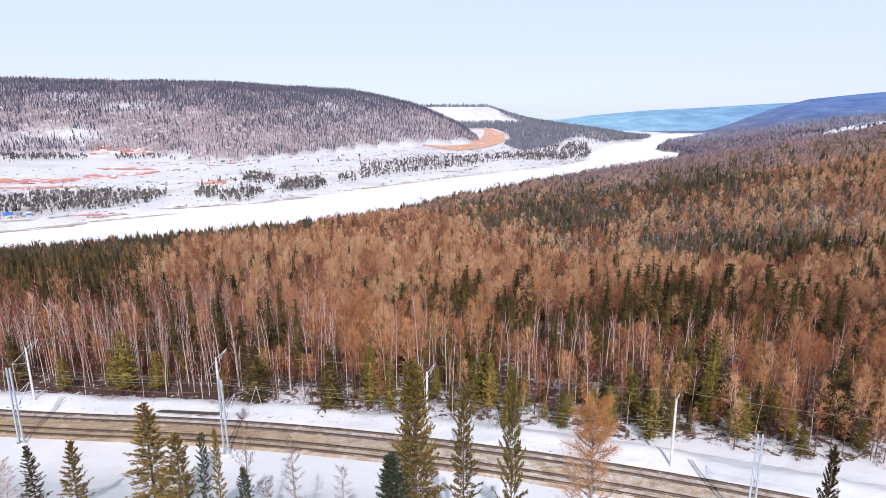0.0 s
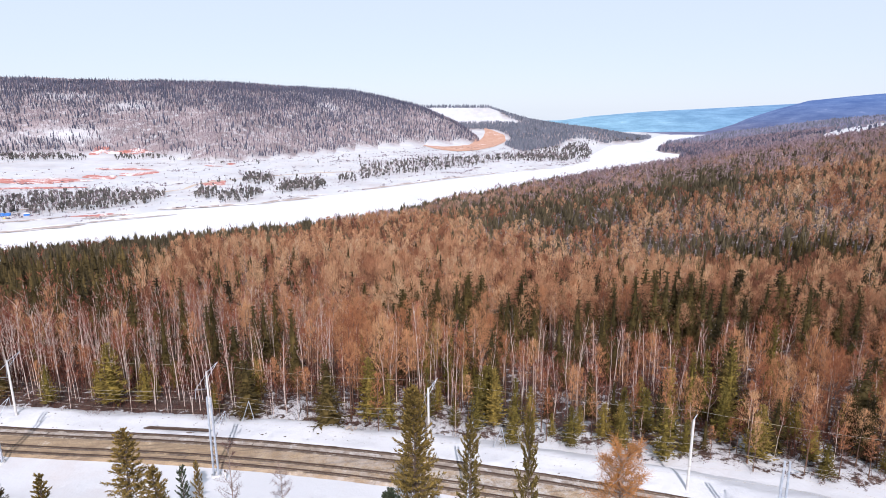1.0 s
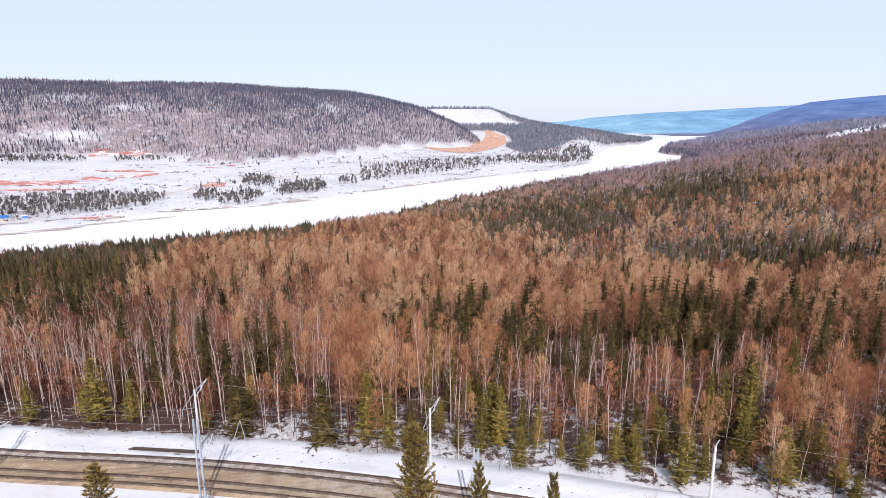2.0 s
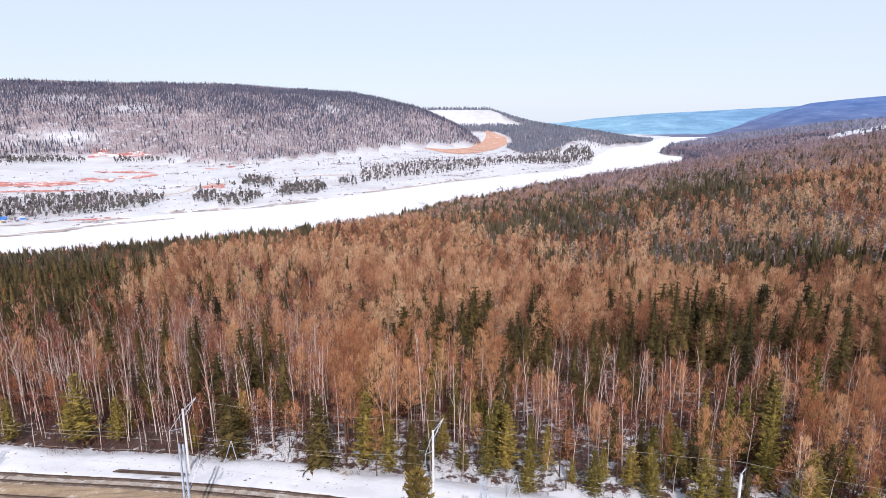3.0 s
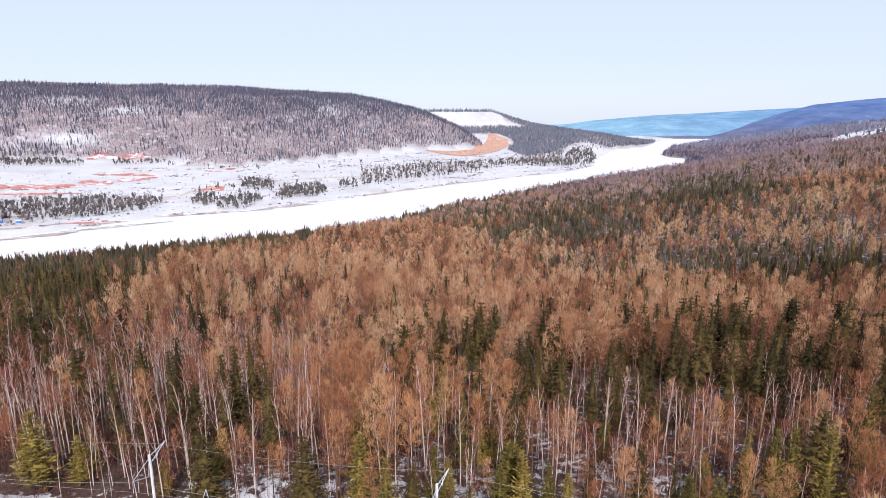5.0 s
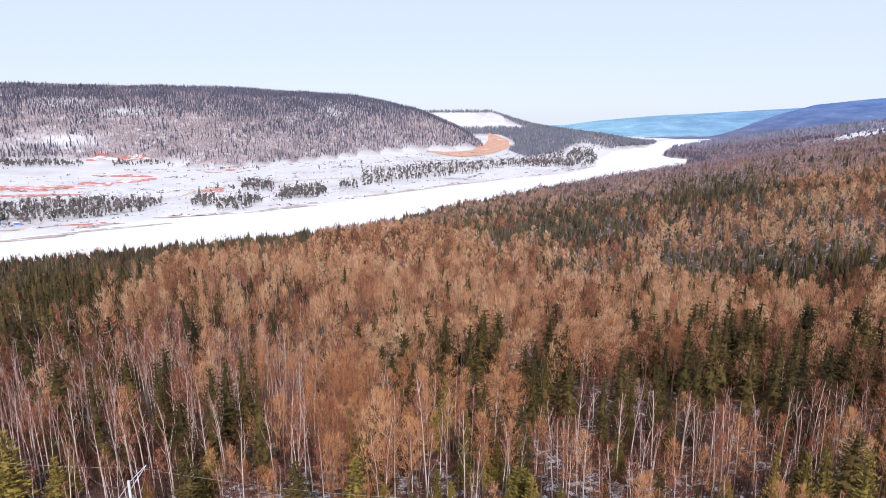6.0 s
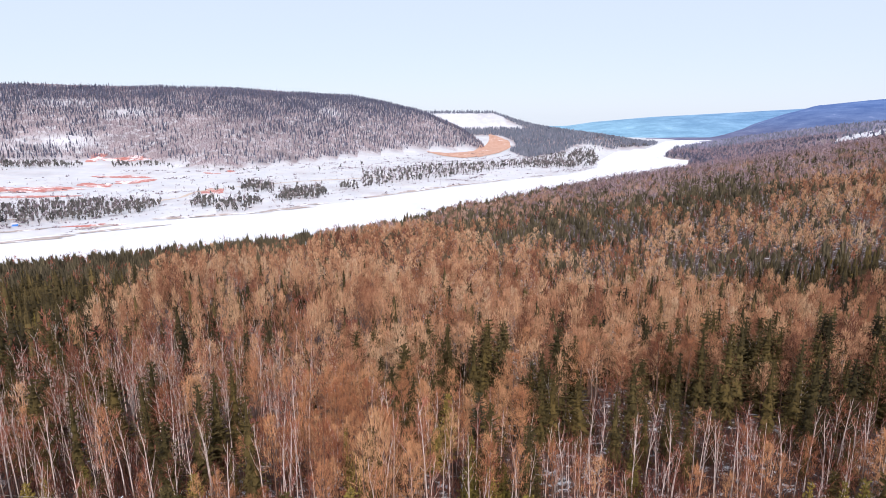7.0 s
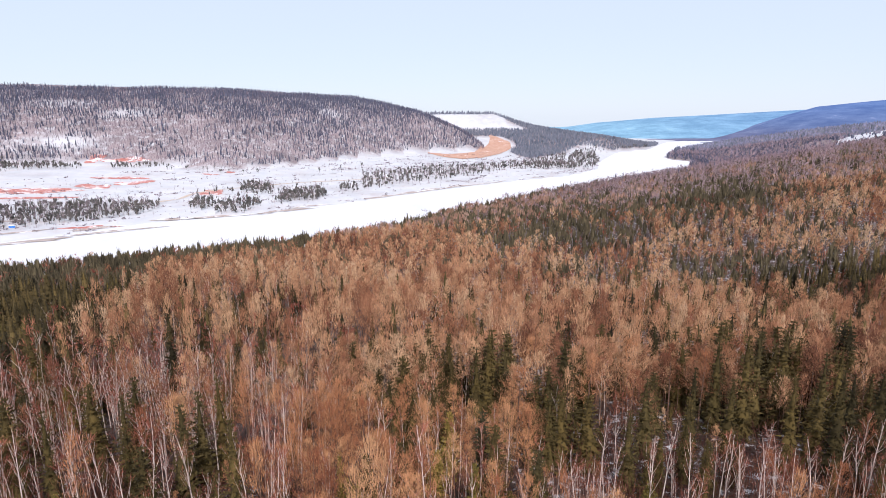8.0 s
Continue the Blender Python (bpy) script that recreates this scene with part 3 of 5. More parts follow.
def brush(r, number, low, high, spread, length, width):
    """A distant crown as a brush of upright blades, long and wide inside, short towards the rim."""
    q = np.linspace(0, 1, number)
    az = np.arange(number) * 2.4 + r.uniform(0, 6)
    out = np.stack([np.cos(az), np.sin(az), 0 * az], 1)
    at = out * (spread * q)[:, None] + np.stack([0 * q, 0 * q, high - length * (1 - 0.35 * q) - (high - low) * 0.55 * q * r.uniform(0.4, 1.0, number)], 1)
    way = np.array([0, 0, 1.0]) + 0.10 * out + r.normal(0, 0.07, (number, 3))
    return slivers(at, way, length * (1 - 0.35 * q) * r.uniform(0.85, 1.1, number), width * r.uniform(0.7, 1.3, number), r, out + r.normal(0, 0.4, (number, 3)))


def larch_shape(seed, level, H=13.0):
    """Bare larch: straight trunk and a rounded, feathery crown."""
    r = np.random.RandomState(seed)
    R, low = 2.5 + 0.4 * (seed % 3), (0.40 if level in (0, 5) else 0.30) + 0.05 * (seed % 4)
    bend = r.uniform(-0.35, 0.35, 2)
    hs = np.linspace(0, 1, 6)
    trunk = stem(np.stack([bend[0] * hs**2, bend[1] * hs**2, hs * H], 1), 0.0115 * H, 0.0015 * H, level)
    if level == 2:
        return trunk, brush(r, 16, low * H, 0.98 * H, 0.95 * R, 5.0, 0.72)
    return trunk, feathers(r, H, R, low, bend, *{0: (34, 26, 0.9, 0.040), 5: (28, 16, 1.1, 0.056), 1: (22, 16, 1.8, 0.082), 4: (16, 8, 1.9, 0.22)}[level])


def birch_shape(seed, level, H=13.0, R=1.5):
    """Bare birch: pale, slightly leaning trunk with a broom of rising limbs; older ones show white limbs, younger ones a haze of twigs."""
    old = seed % 3 == 1
    limbs, twigs, width, size = {0: (12, 12, 0.022, 0.9) if old else (7, 22, 0.038, 1.2), 5: (8, 9, 0.055, 1.1), 1: (6, 8, 0.10, 1.5), 4: (5, 6, 0.22, 2.2), 2: (4, 4, 0.38, 2.6)}[level]
    r = np.random.RandomState(seed)
    lean = r.uniform(-1.1, 1.1, 2)
    hs = np.linspace(0, 1, 6)
    wob = r.uniform(-0.14, 0.14, (6, 2)) * hs[:, None]
    spine = np.c_[lean * hs[:, None] ** 1.6 + wob, hs * H]
    pieces = [stem(spine, (0.0074 if old else 0.0066) * H, 0.0012 * H, level)]
    at, way, length = [], [], []
    for k in range(limbs):
        h = r.uniform(0.42, 0.93) if old else r.uniform(0.36, 0.92)
        az = k * 2.4 + r.uniform(-0.5, 0.5)
        o = np.array([np.interp(h, hs, spine[:, i]) for i in range(3)])
        reach = R * (1.25 - h) * r.uniform(1.3, 2.7)
        lift = radians(r.uniform(52, 74) if old else r.uniform(40, 66))
        d = np.array([math.cos(az) * math.cos(lift), math.sin(az) * math.cos(lift), math.sin(lift)])
        e = o + d * reach + np.array([0, 0, 0.3 * reach])
        if level == 0:
            m = o + d * reach * 0.5 + np.array([0, 0, 0.05 * reach])
            pieces.append(tube([o, m, e], [0.028 * (1.2 - h) + 0.010, 0.016, 0.006], 3))
        elif level in (1, 5):
            pieces.append(tube([o, e], [0.026, 0.008], 3))
        for _ in range(twigs):
            u = r.uniform(0.25, 1.0)
            at.append(o + (e - o) * u)
            way.append(d * 0.6 + r.normal(0, 0.42, 3) + np.array([0, 0, 0.5]))
            length.append(r.uniform(0.5, 1.1) * size)
    for _ in range(twigs * 2):
        h = r.uniform(0.5, 1.0)
        at.append([np.interp(h, hs, spine[:, i]) for i in range(3)])
        way.append(r.normal(0, 0.6, 3) + np.array([0, 0, 0.8]))
        length.append(r.uniform(0.5, 1.2) * size)
    return joined(pieces), slivers(np.array(at), np.array(way), np.array(length), width * r.uniform(0.7, 1.3, len(at)), r)


def skirts(r, H, R, low, tiers, sides, ragged=0.3):
    """Stacked ragged skirts of needles."""
    pieces = []
    for k in range(tiers):
        base, tip = low + (0.92 - low) * k / tiers, low + (1.0 - low) * min(1.0, (k + 1.75) / tiers)
        wide = R * (1 - (base - low) / (1 - low)) ** 1.05
        t = np.arange(sides) * 2 * np.pi / sides + r.uniform(0, 1)
        q = wide * r.uniform(1 - ragged, 1 + ragged, sides)
        rim = np.stack([np.cos(t) * q, np.sin(t) * q, base * H + r.uniform(-0.25, 0.25, sides)], 1)
        v = np.concatenate([rim, [[0, 0, tip * H]]])
        pieces.append((v, np.array([(i, (i + 1) % sides, sides) for i in range(sides)])))
    return joined(pieces)


def conifer_shape(seed, level, pine=False, H=13.0):
    """Spruce or pine: whorls of flat needle sprays, narrowing to a pointed top with gaps."""
    R, low, droop, ragged, power = (2.1, 0.10, 0.18, 0.35, 0.8) if pine else (2.5 + 0.3 * (seed % 3), 0.05, -0.28, 0.36, 0.9)
    r = np.random.RandomState(seed)
    hs = np.linspace(0, 1, 6)
    trunk = stem(np.stack([0 * hs, 0 * hs, hs * H * 0.97], 1), 0.012 * H, 0.002 * H, level)
    if level in (2, 4):
        return trunk, brush(r, 9 if level == 2 else 18, 0.05 * H, 1.0 * H, 0.40 * R, 8.5 if level == 2 else 6.0, 1.5 if level == 2 else 0.95)
    whorls, around, leaves, width = {0: (22, 9, 4, 0.25), 5: (17, 8, 2, 0.28), 1: (12, 7, 1, 0.5)}[level]
    part_of_reach, tiers, sides = {0: (0.52, 10, 7), 5: (0.5, 7, 6), 1: (0.55, 5, 5)}[level]
    core = skirts(r, H, R * part_of_reach * (0.8 if pine else 1), low + 0.03, tiers, sides, 0.5)
    at, way, length, wide, face = [], [], [], [], []
    for k in range(whorls):
        h = low + (0.99 - low) * ((k + 0.3 * r.uniform()) / whorls)
        rel = (h - low) / (1 - low)
        for i in range(max(3, int(around * (1 - 0.45 * rel)))):
            az = i * 6.283 / around * (1 + 0.6 * rel) + k * 1.1 + r.uniform(-0.35, 0.35)
            reach = (R * (1 - rel) ** power + 0.12) * r.uniform(1 - ragged * 1.6, 1 + ragged)
            d = np.array([math.cos(az), math.sin(az), droop + 0.75 * rel + r.uniform(-0.12, 0.12)])
            across = np.array([-math.sin(az), math.cos(az), 0])
            o = np.array([0, 0, h * H])
            up = np.array([0.4 * d[0], 0.4 * d[1], 1.0])
            at.append(o + 0.3 * d * reach), way.append(d), length.append(reach * 0.7), wide.append(width * (0.9 + 0.8 * (1 - rel))), face.append(up)
            for q in range(leaves):
                u = 0.3 + 0.65 * (q + r.uniform()) / leaves
                at.append(o + d * reach * u)
                way.append(d * 0.6 + across * r.uniform(0.4, 0.9) * (1 if q % 2 else -1) + r.normal(0, 0.15, 3))
                length.append((0.4 + 0.6 * (1 - rel)) * r.uniform(0.6, 1.3))
                wide.append(width * r.uniform(0.8, 1.5)), face.append(up)
    at.append([0, 0, H * 0.93]), way.append([0, 0, 1]), length.append(H * 0.08), wide.append(0.12), face.append([1.0, 0, 0])
    return trunk, joined([core, slivers(np.array(at, float), np.array(way, float), np.array(length), np.array(wide), r, np.array(face, float))])


def bough_conifer(seed, R, power, boughs, droop, H=13.0):
    """A conifer seen close: single ragged boughs with flat sprays of needles, a bare leader and gaps down to the trunk."""
    r = np.random.RandomState(seed)
    hs = np.linspace(0, 1, 8)
    spine = np.c_[r.uniform(-0.25, 0.25, 2) * hs[:, None] ** 2, hs * H]
    wood = [tube(spine, 0.0115 * H * (1 - 0.92 * hs), 6)]
    k = np.arange(boughs)
    rel = ((k + r.uniform(0, 1, boughs)) / boughs) ** 0.92
    az = k * 2.4 + r.uniform(-0.5, 0.5, boughs)
    reach = (R * (1 - rel) ** power + 0.18) * r.uniform(0.45, 1.15, boughs)
    pitch = droop + (0.85 - droop) * rel**1.6 + r.uniform(-0.15, 0.15, boughs)
    d = np.stack([np.cos(az), np.sin(az), pitch], 1)
    o = np.stack([np.interp(0.04 + 0.95 * rel, hs, spine[:, i]) for i in range(3)], 1)
    for i in range(boughs):
        wood.append(tube([o[i], o[i] + d[i] * reach[i] * 0.55, o[i] + d[i] * reach[i] * 0.95 + np.array([0, 0, 0.12 * reach[i]])], [0.03, 0.018, 0.006], 3))
    n = 46
    i = np.repeat(k, n)
    u = r.uniform(0.12, 1, len(i)) ** 0.75
    side = np.where(np.arange(len(i)) % 2, 1.0, -1.0)
    across = np.stack([-np.sin(az), np.cos(az), 0 * az], 1)[i]
    at = o[i] + d[i] * (reach[i] * u)[:, None] + np.array([0, 0, 1.0]) * (0.12 * reach[i] * u**2)[:, None]
    way = d[i] * 0.7 + across * (side * r.uniform(0.1, 0.9, len(i)))[:, None] + r.normal(0, 0.28, (len(i), 3))
    length = (0.22 + 0.20 * reach[i] * (1.1 - u)) * r.uniform(0.6, 1.3, len(i))
    face = np.array([0, 0, 1.0]) + 0.5 * d[i] * np.array([1, 1, 0])
    needles = slivers(at, way, length, r.uniform(0.06, 0.13, len(i)), r, face)
    tip = np.tile(spine[-1] - np.array([0, 0, 0.9]), (8, 1)) + np.c_[np.zeros((8, 2)), np.linspace(0, 0.8, 8)]
    leader = slivers(tip, np.c_[r.normal(0, 0.35, (8, 2)), np.ones(8)], np.full(8, 0.5), np.full(8, 0.06), r)
    return joined(wood), joined([needles, leader])


def tree_proto(kind, seed, level):
    """level 0: seen near; 5: behind them; 1: middle; 4: further off; 2: far."""
    if kind == "larch":
        return larch_shape(seed, level)
    if kind == "birch":
        return birch_shape(seed, level)
    return conifer_shape(seed, level, kind == "pine")


TREES = {"larch": (LARCH_BARK, LARCH_TWIG, "bare larch with rusty brown feathery twigs in snow", "larch_tree"),
         "birch": (BIRCH_BARK, BIRCH_TWIG, "bare white-barked birch with thin purplish-brown twigs", "birch_tree"),
         "spruce": (SPRUCE_BARK, SPRUCE_LEAF, "dark green spruce with drooping needled branches", "spruce_tree"),
         "pine": (LARCH_BARK, PINE_LEAF, "young yellow-green pine with upswept branches", "pine_tree")}
VARIANTS = 6
near_mesh = {}
for kind, (bark, leaf, label, name) in TREES.items():
    for s in range(VARIANTS):
        (tv, tf), (cv, cf) = tree_proto(kind, s + 1, 0)
        t_me, c_me = raw_mesh("trunk", tv, tf), raw_mesh("crown", cv, cf)
        t_me.materials.append(bark), c_me.materials.append(leaf[False])
        near_mesh[kind, s] = t_me, c_me


def plant(kind, x, y, height, variant=0, turn=0.0, wide=1.0, label="", z=None):
    """One tree of its own, with trunk and crown."""
    bark, leaf, words, name = TREES[kind]
    if z is None:
        z = float(ground_z(x, y))
    top = empty(name, x, y, z - 0.1, turn)
    k = height / 13.0
    top.scale = (k * wide, k * wide, k)
    for part_name, me in zip(("trunk", "crown"), near_mesh[kind, variant % VARIANTS]):
        ob = new(part_name, me)
        ob.parent = top
    return tagged(top, label or words, name.split("_")[0] + " tree", group=f"{name.split('_')[0]} trees of the near wood")


def scatter_mesh(name, shapes, spots, material_pair, rng, label, category):
    """Many trees in one mesh each for stems and crowns. spots: x, y, z, height, shade, wide."""
    made = []
    for which in (0, 1) if material_pair[0] else (1,):
        vs, fs, ss, base = [], [], [], 0
        pick = rng.randint(0, len(shapes), len(spots))
        for s, shape in enumerate(shapes):
            v, f = shape[which]
            mine = spots[pick == s]
            if not len(mine):
                continue
            ang = np.random.RandomState(s).uniform(0, 6.283, len(mine))
            k = mine[:, 3] / 13.0
            c, n = np.cos(ang) * k * mine[:, 5], np.sin(ang) * k * mine[:, 5]
            x = v[None, :, 0] * c[:, None] - v[None, :, 1] * n[:, None] + mine[:, 0:1]
            y = v[None, :, 0] * n[:, None] + v[None, :, 1] * c[:, None] + mine[:, 1:2]
            z = v[None, :, 2] * k[:, None] + mine[:, 2:3] - 0.2
            vs.append(np.stack([x, y, z], -1).reshape(-1, 3))
            fs.append((f[None] + (np.arange(len(mine)) * len(v))[:, None, None]).reshape(-1, 3) + base)
            ss.append(np.repeat(mine[:, 4], len(v)))
            base += len(mine) * len(v)
        me = raw_mesh(name, np.concatenate(vs), np.concatenate(fs), np.concatenate(ss))
        made.append(me)
    top = tagged(link(name, made[-1], material_pair[1]), label, category, kind="stuff")
    if len(made) > 1:
        link("stems", made[0], material_pair[0], top)
    return top


# ---- the near wood ----
def bump(x, y, cx, cy, sx, sy):
    return np.exp(-((x - cx) / sx) ** 2 - ((y - cy) / sy) ** 2)


def in_sight(x, y):
    """The stretch of land that the flight looks over, with a margin."""
    return (x < 0.965 * y + 12) & (x > -0.60 * y - 14)


CONIFER_STANDS = [([(-16, 723), (37, 753), (130, 733), (207, 678), (230, 541), (196, 447), (128, 430), (75, 459), (44, 522)], 0.42), ([(93, 374), (138, 394), (105, 286), (65, 209), (54, 219)], 0.25),
                  ([(156, 361), (186, 386), (236, 377), (300, 350), (234, 287), (196, 298), (165, 317)], 0.65), ([(348, 727), (452, 700), (337, 521), (270, 519)], 0.5)]


def belt_y(x):
    """Run of a row of old spruces that stands clear of the younger wood before it."""
    return 131 - 0.30 * (x - 52)


def shares(x, y):
    """Share of spruce, pine and birch in the stand at a place; the rest is larch."""
    dn = -side_distance(NEAR_BANK, x, y)
    e = y - edge_y(np.clip(x, -200, 150))
    patchy = 0.5 + 0.5 * waves(x, y, 60, 31)
    spruce = 0.08 + 0.03 * smooth(y, 140, 180) + 0.10 * patchy + 0.22 * bump(x, y, 102, 148, 60, 20) + 0.06 * smooth(x, 45, 70) * smooth(y, 95, 115) * (1 - smooth(y, 190, 230)) + 0.16 * smooth(waves(x, y, 75, 37), 0.05, 0.6) * smooth(y, 260, 420) + (0.45 - 0.25 * smooth(y, 280, 400)) * smooth(waves(x, y, 120, 36), 0.25, 0.8) * (1 - 0.8 * smooth(-x, 0, 20) * (1 - smooth(y, 150, 190))) + 0.35 * bump(x, y, 20, 150, 22, 25) + 0.2 * bump(x, y, -30, 118, 20, 10) + 0.2 * smooth(x, 30, 45) * (1 - smooth(x, 46, 56)) * (1 - smooth(y, 112, 124))
    spruce = spruce + 0.85 * (dn < 190) * (x < -50) * smooth(y, 240, 330) + 0.35 * (dn < 70) + 0.5 * bump(x, y, 290, 550, 90, 80) + 0.72 * smooth(-x - 66 - 0.27 * (y - 165), -8, 10) * smooth(y, 158, 182)
    spruce = spruce + 0.45 * bump(x, y, 120, 470, 75, 60) + 0.3 * bump(x, y, 215, 315, 65, 45) + 0.16 * smooth(x, 60, 160) * smooth(y, 220, 280) - 0.06 * smooth(-x, 0, 20) * (1 - smooth(y, 130, 170))
    for poly, more in CONIFER_STANDS:
        spruce = spruce + more * inside(poly, np.ravel(x), np.ravel(y)).reshape(np.shape(x)) * smooth(waves(x, y, 40, 38), -0.9, 0.3)
    pine = 0.28 * np.exp(-np.maximum(e, 0) / 10) * smooth(x, -5, 12) * (1 - 0.75 * smooth(x, 44, 54)) + 0.03 * np.exp(-np.maximum(e, 0) / 14) + 0.02
    birch = 0.68 * (1 - smooth(x, -26, 4)) * (1 - smooth(y, 150, 210)) + (0.72 - 0.55 * smooth(x, 40, 52)) * np.exp(-((e - 18) / 13) ** 2) * smooth(x, -5, 12) + 0.09 + 0.08 * waves(x, y, 90, 33)
    birch = birch + 0.5 * smooth(x, 24, 34) * smooth(y, 94, 100) * (1 - smooth(y - belt_y(x), -10, -4))
    # birch share also rises with distance, its mauve twigs standing in for haze
    birch = birch + 0.12 * bump(x, y, -150, 220, 120, 60) + 0.4 * bump(x, y, 95, 290, 35, 35) + 0.40 * smooth(y, 480, 800) * smooth(x, 100, 300) + 0.6 * smooth(y, 850, 1150)
    spruce = spruce * (1 - 0.65 * smooth(-x, -8, 4) * (1 - smooth(y, 140, 165))) + 0.3 * smooth(x, 120, 150) * smooth(y, 190, 215) * (1 - smooth(y, 280, 300))
    spruce = spruce * (1 - 0.45 * smooth(x, 38, 50) * (1 - smooth(x, 120, 140)) * (1 - smooth(y, 150, 165)))
    spruce = spruce * (1 - 0.6 * (1 - smooth(e, 6, 16)) * (1 - smooth(x, 0, 12)))
    spruce = spruce * (1 - 0.5 * smooth(x, 4, 12) * (1 - smooth(x, 44, 54)) * (1 - smooth(y, 112, 124)))
    return np.clip(spruce, 0, 0.93), np.clip(pine, 0, 0.6), np.clip(birch, 0.03, 0.88)


def stand(x0, x1, y0, y1, step, rng):
    """Uneven spots over a stretch of land: x, y, z, height, shade, wide."""
    xs, ys = np.meshgrid(np.arange(x0, x1, step), np.arange(y0, y1, step))
    xs, ys = xs.ravel() + rng.uniform(-0.48, 0.48, xs.size) * step, ys.ravel() + rng.uniform(-0.48, 0.48, xs.size) * step
    return xs, ys


EDGE_PINES = [(-1.9, 93.6, 11.0, 1.25), (1.1, 91.2, 9.3, 0.95), (7.0, 93.3, 9.2, 1.0), (14.1, 88.7, 9.1, 1.0), (16.8, 89.4, 10.0, 1.05), (20.2, 89.9, 8.3, 0.95), (22.4, 89.4, 7.0, 1.15), (24.8, 86.0, 4.0, 1.2),
              (32.0, 84.3, 6.0, 1.4), (36.4, 87.6, 7.1, 1.3), (38.8, 85.4, 7.5, 1.6), (44.8, 89.6, 11.9, 0.7), (47.3, 88.1, 12.5, 0.7), (49.5, 88.0, 12.6, 0.85), (51.4, 84.7, 14.0, 0.8), (41.9, 82.6, 6.0, 1.2),
              (58.5, 81.0, 4.5, 1.5), (-43.8, 104.3, 11.3, 1.4), (11.5, 123.0, 11.3, 1.1), (-3.3, 112.0, 10.7, 0.6), (11.0, 91.0, 5.0, 1.3), (65.6, 95.0, 15.1, 0.8), (9.0, 96.0, 6.0, 1.2), (29.0, 86.0, 5.0, 1.2), (12.0, 104.0, 12.0, 0.85)]
LONE_SPRUCES = [(-39.7, 129.8, 15.1, 1.0), (-39.7, 118.0, 15.2, 0.6), (-34.6, 128.0, 14.0, 0.7), (-31.1, 120.0, 12.3, 0.8), (-23.3, 118.0, 15.5, 0.85), (-22.3, 122.0, 16.1, 0.8), (-20.8, 126.0, 16.9, 0.6), (-15.2, 110.0, 16.1, 0.65),
                (-21.3, 98.7, 9.8, 1.5), (-8.3, 93.6, 11.3, 1.3), (32.5, 124.0, 13.0, 1.1), (26.5, 124.0, 14.0, 0.8), (43.3, 128.0, 14.2, 0.9), (18.3, 140.0, 17.0, 0.75), (21.3, 145.0, 17.6, 0.8), (15.2, 150.0, 11.6, 1.0), (29.0, 126.0, 13.0, 0.8)]
BELT = [(52.3, 130.0, 15.3), (60.4, 137.0, 18.2), (63.7, 134.0, 19.9), (68.5, 138.0, 19.3), (62.0, 120.0, 16.4), (69.8, 124.0, 18.9), (71.4, 120.0, 16.5), (78.1, 122.0, 15.7), (84.9, 112.0, 17.9), (67.9, 118.0, 18.0), (57.0, 127.0, 14.0),
        (47.0, 122.0, 13.0), (79.3, 131.7, 18.0), (90.0, 118.0, 18.0), (96.0, 112.0, 17.0), (35.7, 117.0, 13.0), (39.8, 116.0, 11.5), (44.7, 118.0, 12.5), (76.8, 149.1, 18.0)]
FEATHERY = [(-4.8, 94.7, 13.0, 0.9), (-47.2, 105.6, 9.7, 1.2), (32.4, 158.0, 13.4, 1.7), (37.5, 137.7, 15.0, 1.3), (58.7, 138.5, 15.0, 1.3), (55.8, 144.1, 15.0, 1.2), (73.1, 158.8, 15.0, 1.3), (92.9, 154.3, 15.0, 1.3), (49.9, 149.5, 15.0, 1.2), (7.4, 108.0, 13.0, 1.0),
            (4.7, 106.0, 12.0, 0.9), (-4.5, 108.0, 12.0, 0.9), (44.7, 96.0, 13.0, 0.9), (-13.9, 112.0, 11.5, 0.9), (-0.6, 120.0, 14.0, 1.1), (26.8, 162.6, 13.5, 1.5), (40.0, 92.0, 12.5, 1.0), (6.0, 107.1, 12.5, 0.9), (10.6, 110.4, 12.5, 0.9), (13.4, 101.8, 12.5, 0.9), (16.6, 98.3, 12.5, 0.9), (20.8, 99.1, 12.5, 0.9), (23.8, 93.9, 12.5, 0.9)]
PALE_BIRCHES = [(30.4, 113.3, 13.5), (29.0, 106.0, 13.5), (33.5, 105.7, 13.5), (37.9, 111.0, 13.5), (38.7, 106.0, 13.5), (42.3, 104.9, 13.5), (42.9, 102.5, 13.5), (45.6, 103.1, 13.5), (45.8, 100.5, 13.5), (51.8, 102.3, 13.5), (59.6, 107.7, 13.5), (59.4, 104.3, 13.5), (65.6, 109.2, 13.5),
                (-21.9, 115.1, 12.0), (-21.0, 123.4, 14.0), (16.0, 122.4, 10.5), (22.0, 106.0, 12.5), (18.0, 104.0, 12.0), (-34.0, 106.0, 12.0), (0.8, 122.0, 14.5), (-47.0, 112.0, 13.0), (25.0, 103.0, 12.0), (-34.0, 133.1, 13.5), (-22.3, 129.1, 13.5), (-21.8, 107.7, 13.5),
                (-11.7, 129.3, 13.5), (-29.2, 109.0, 13.5), (-38.2, 119.1, 13.5), (-46.3, 128.9, 13.5), (-25.3, 105.0, 13.5), (-15.7, 100.4, 13.5), (-20.7, 112.1, 13.5), (-11.1, 108.5, 13.5), (-13.2, 107.3, 13.5), (-40.3, 112.9, 13.5), (-52.0, 124.0, 13.0), (-58.0, 132.0, 13.5)]
OLD_TREES = LONE_SPRUCES + FEATHERY[2:6] + [(px, py, high, 0.5) for px, py, high in BELT]
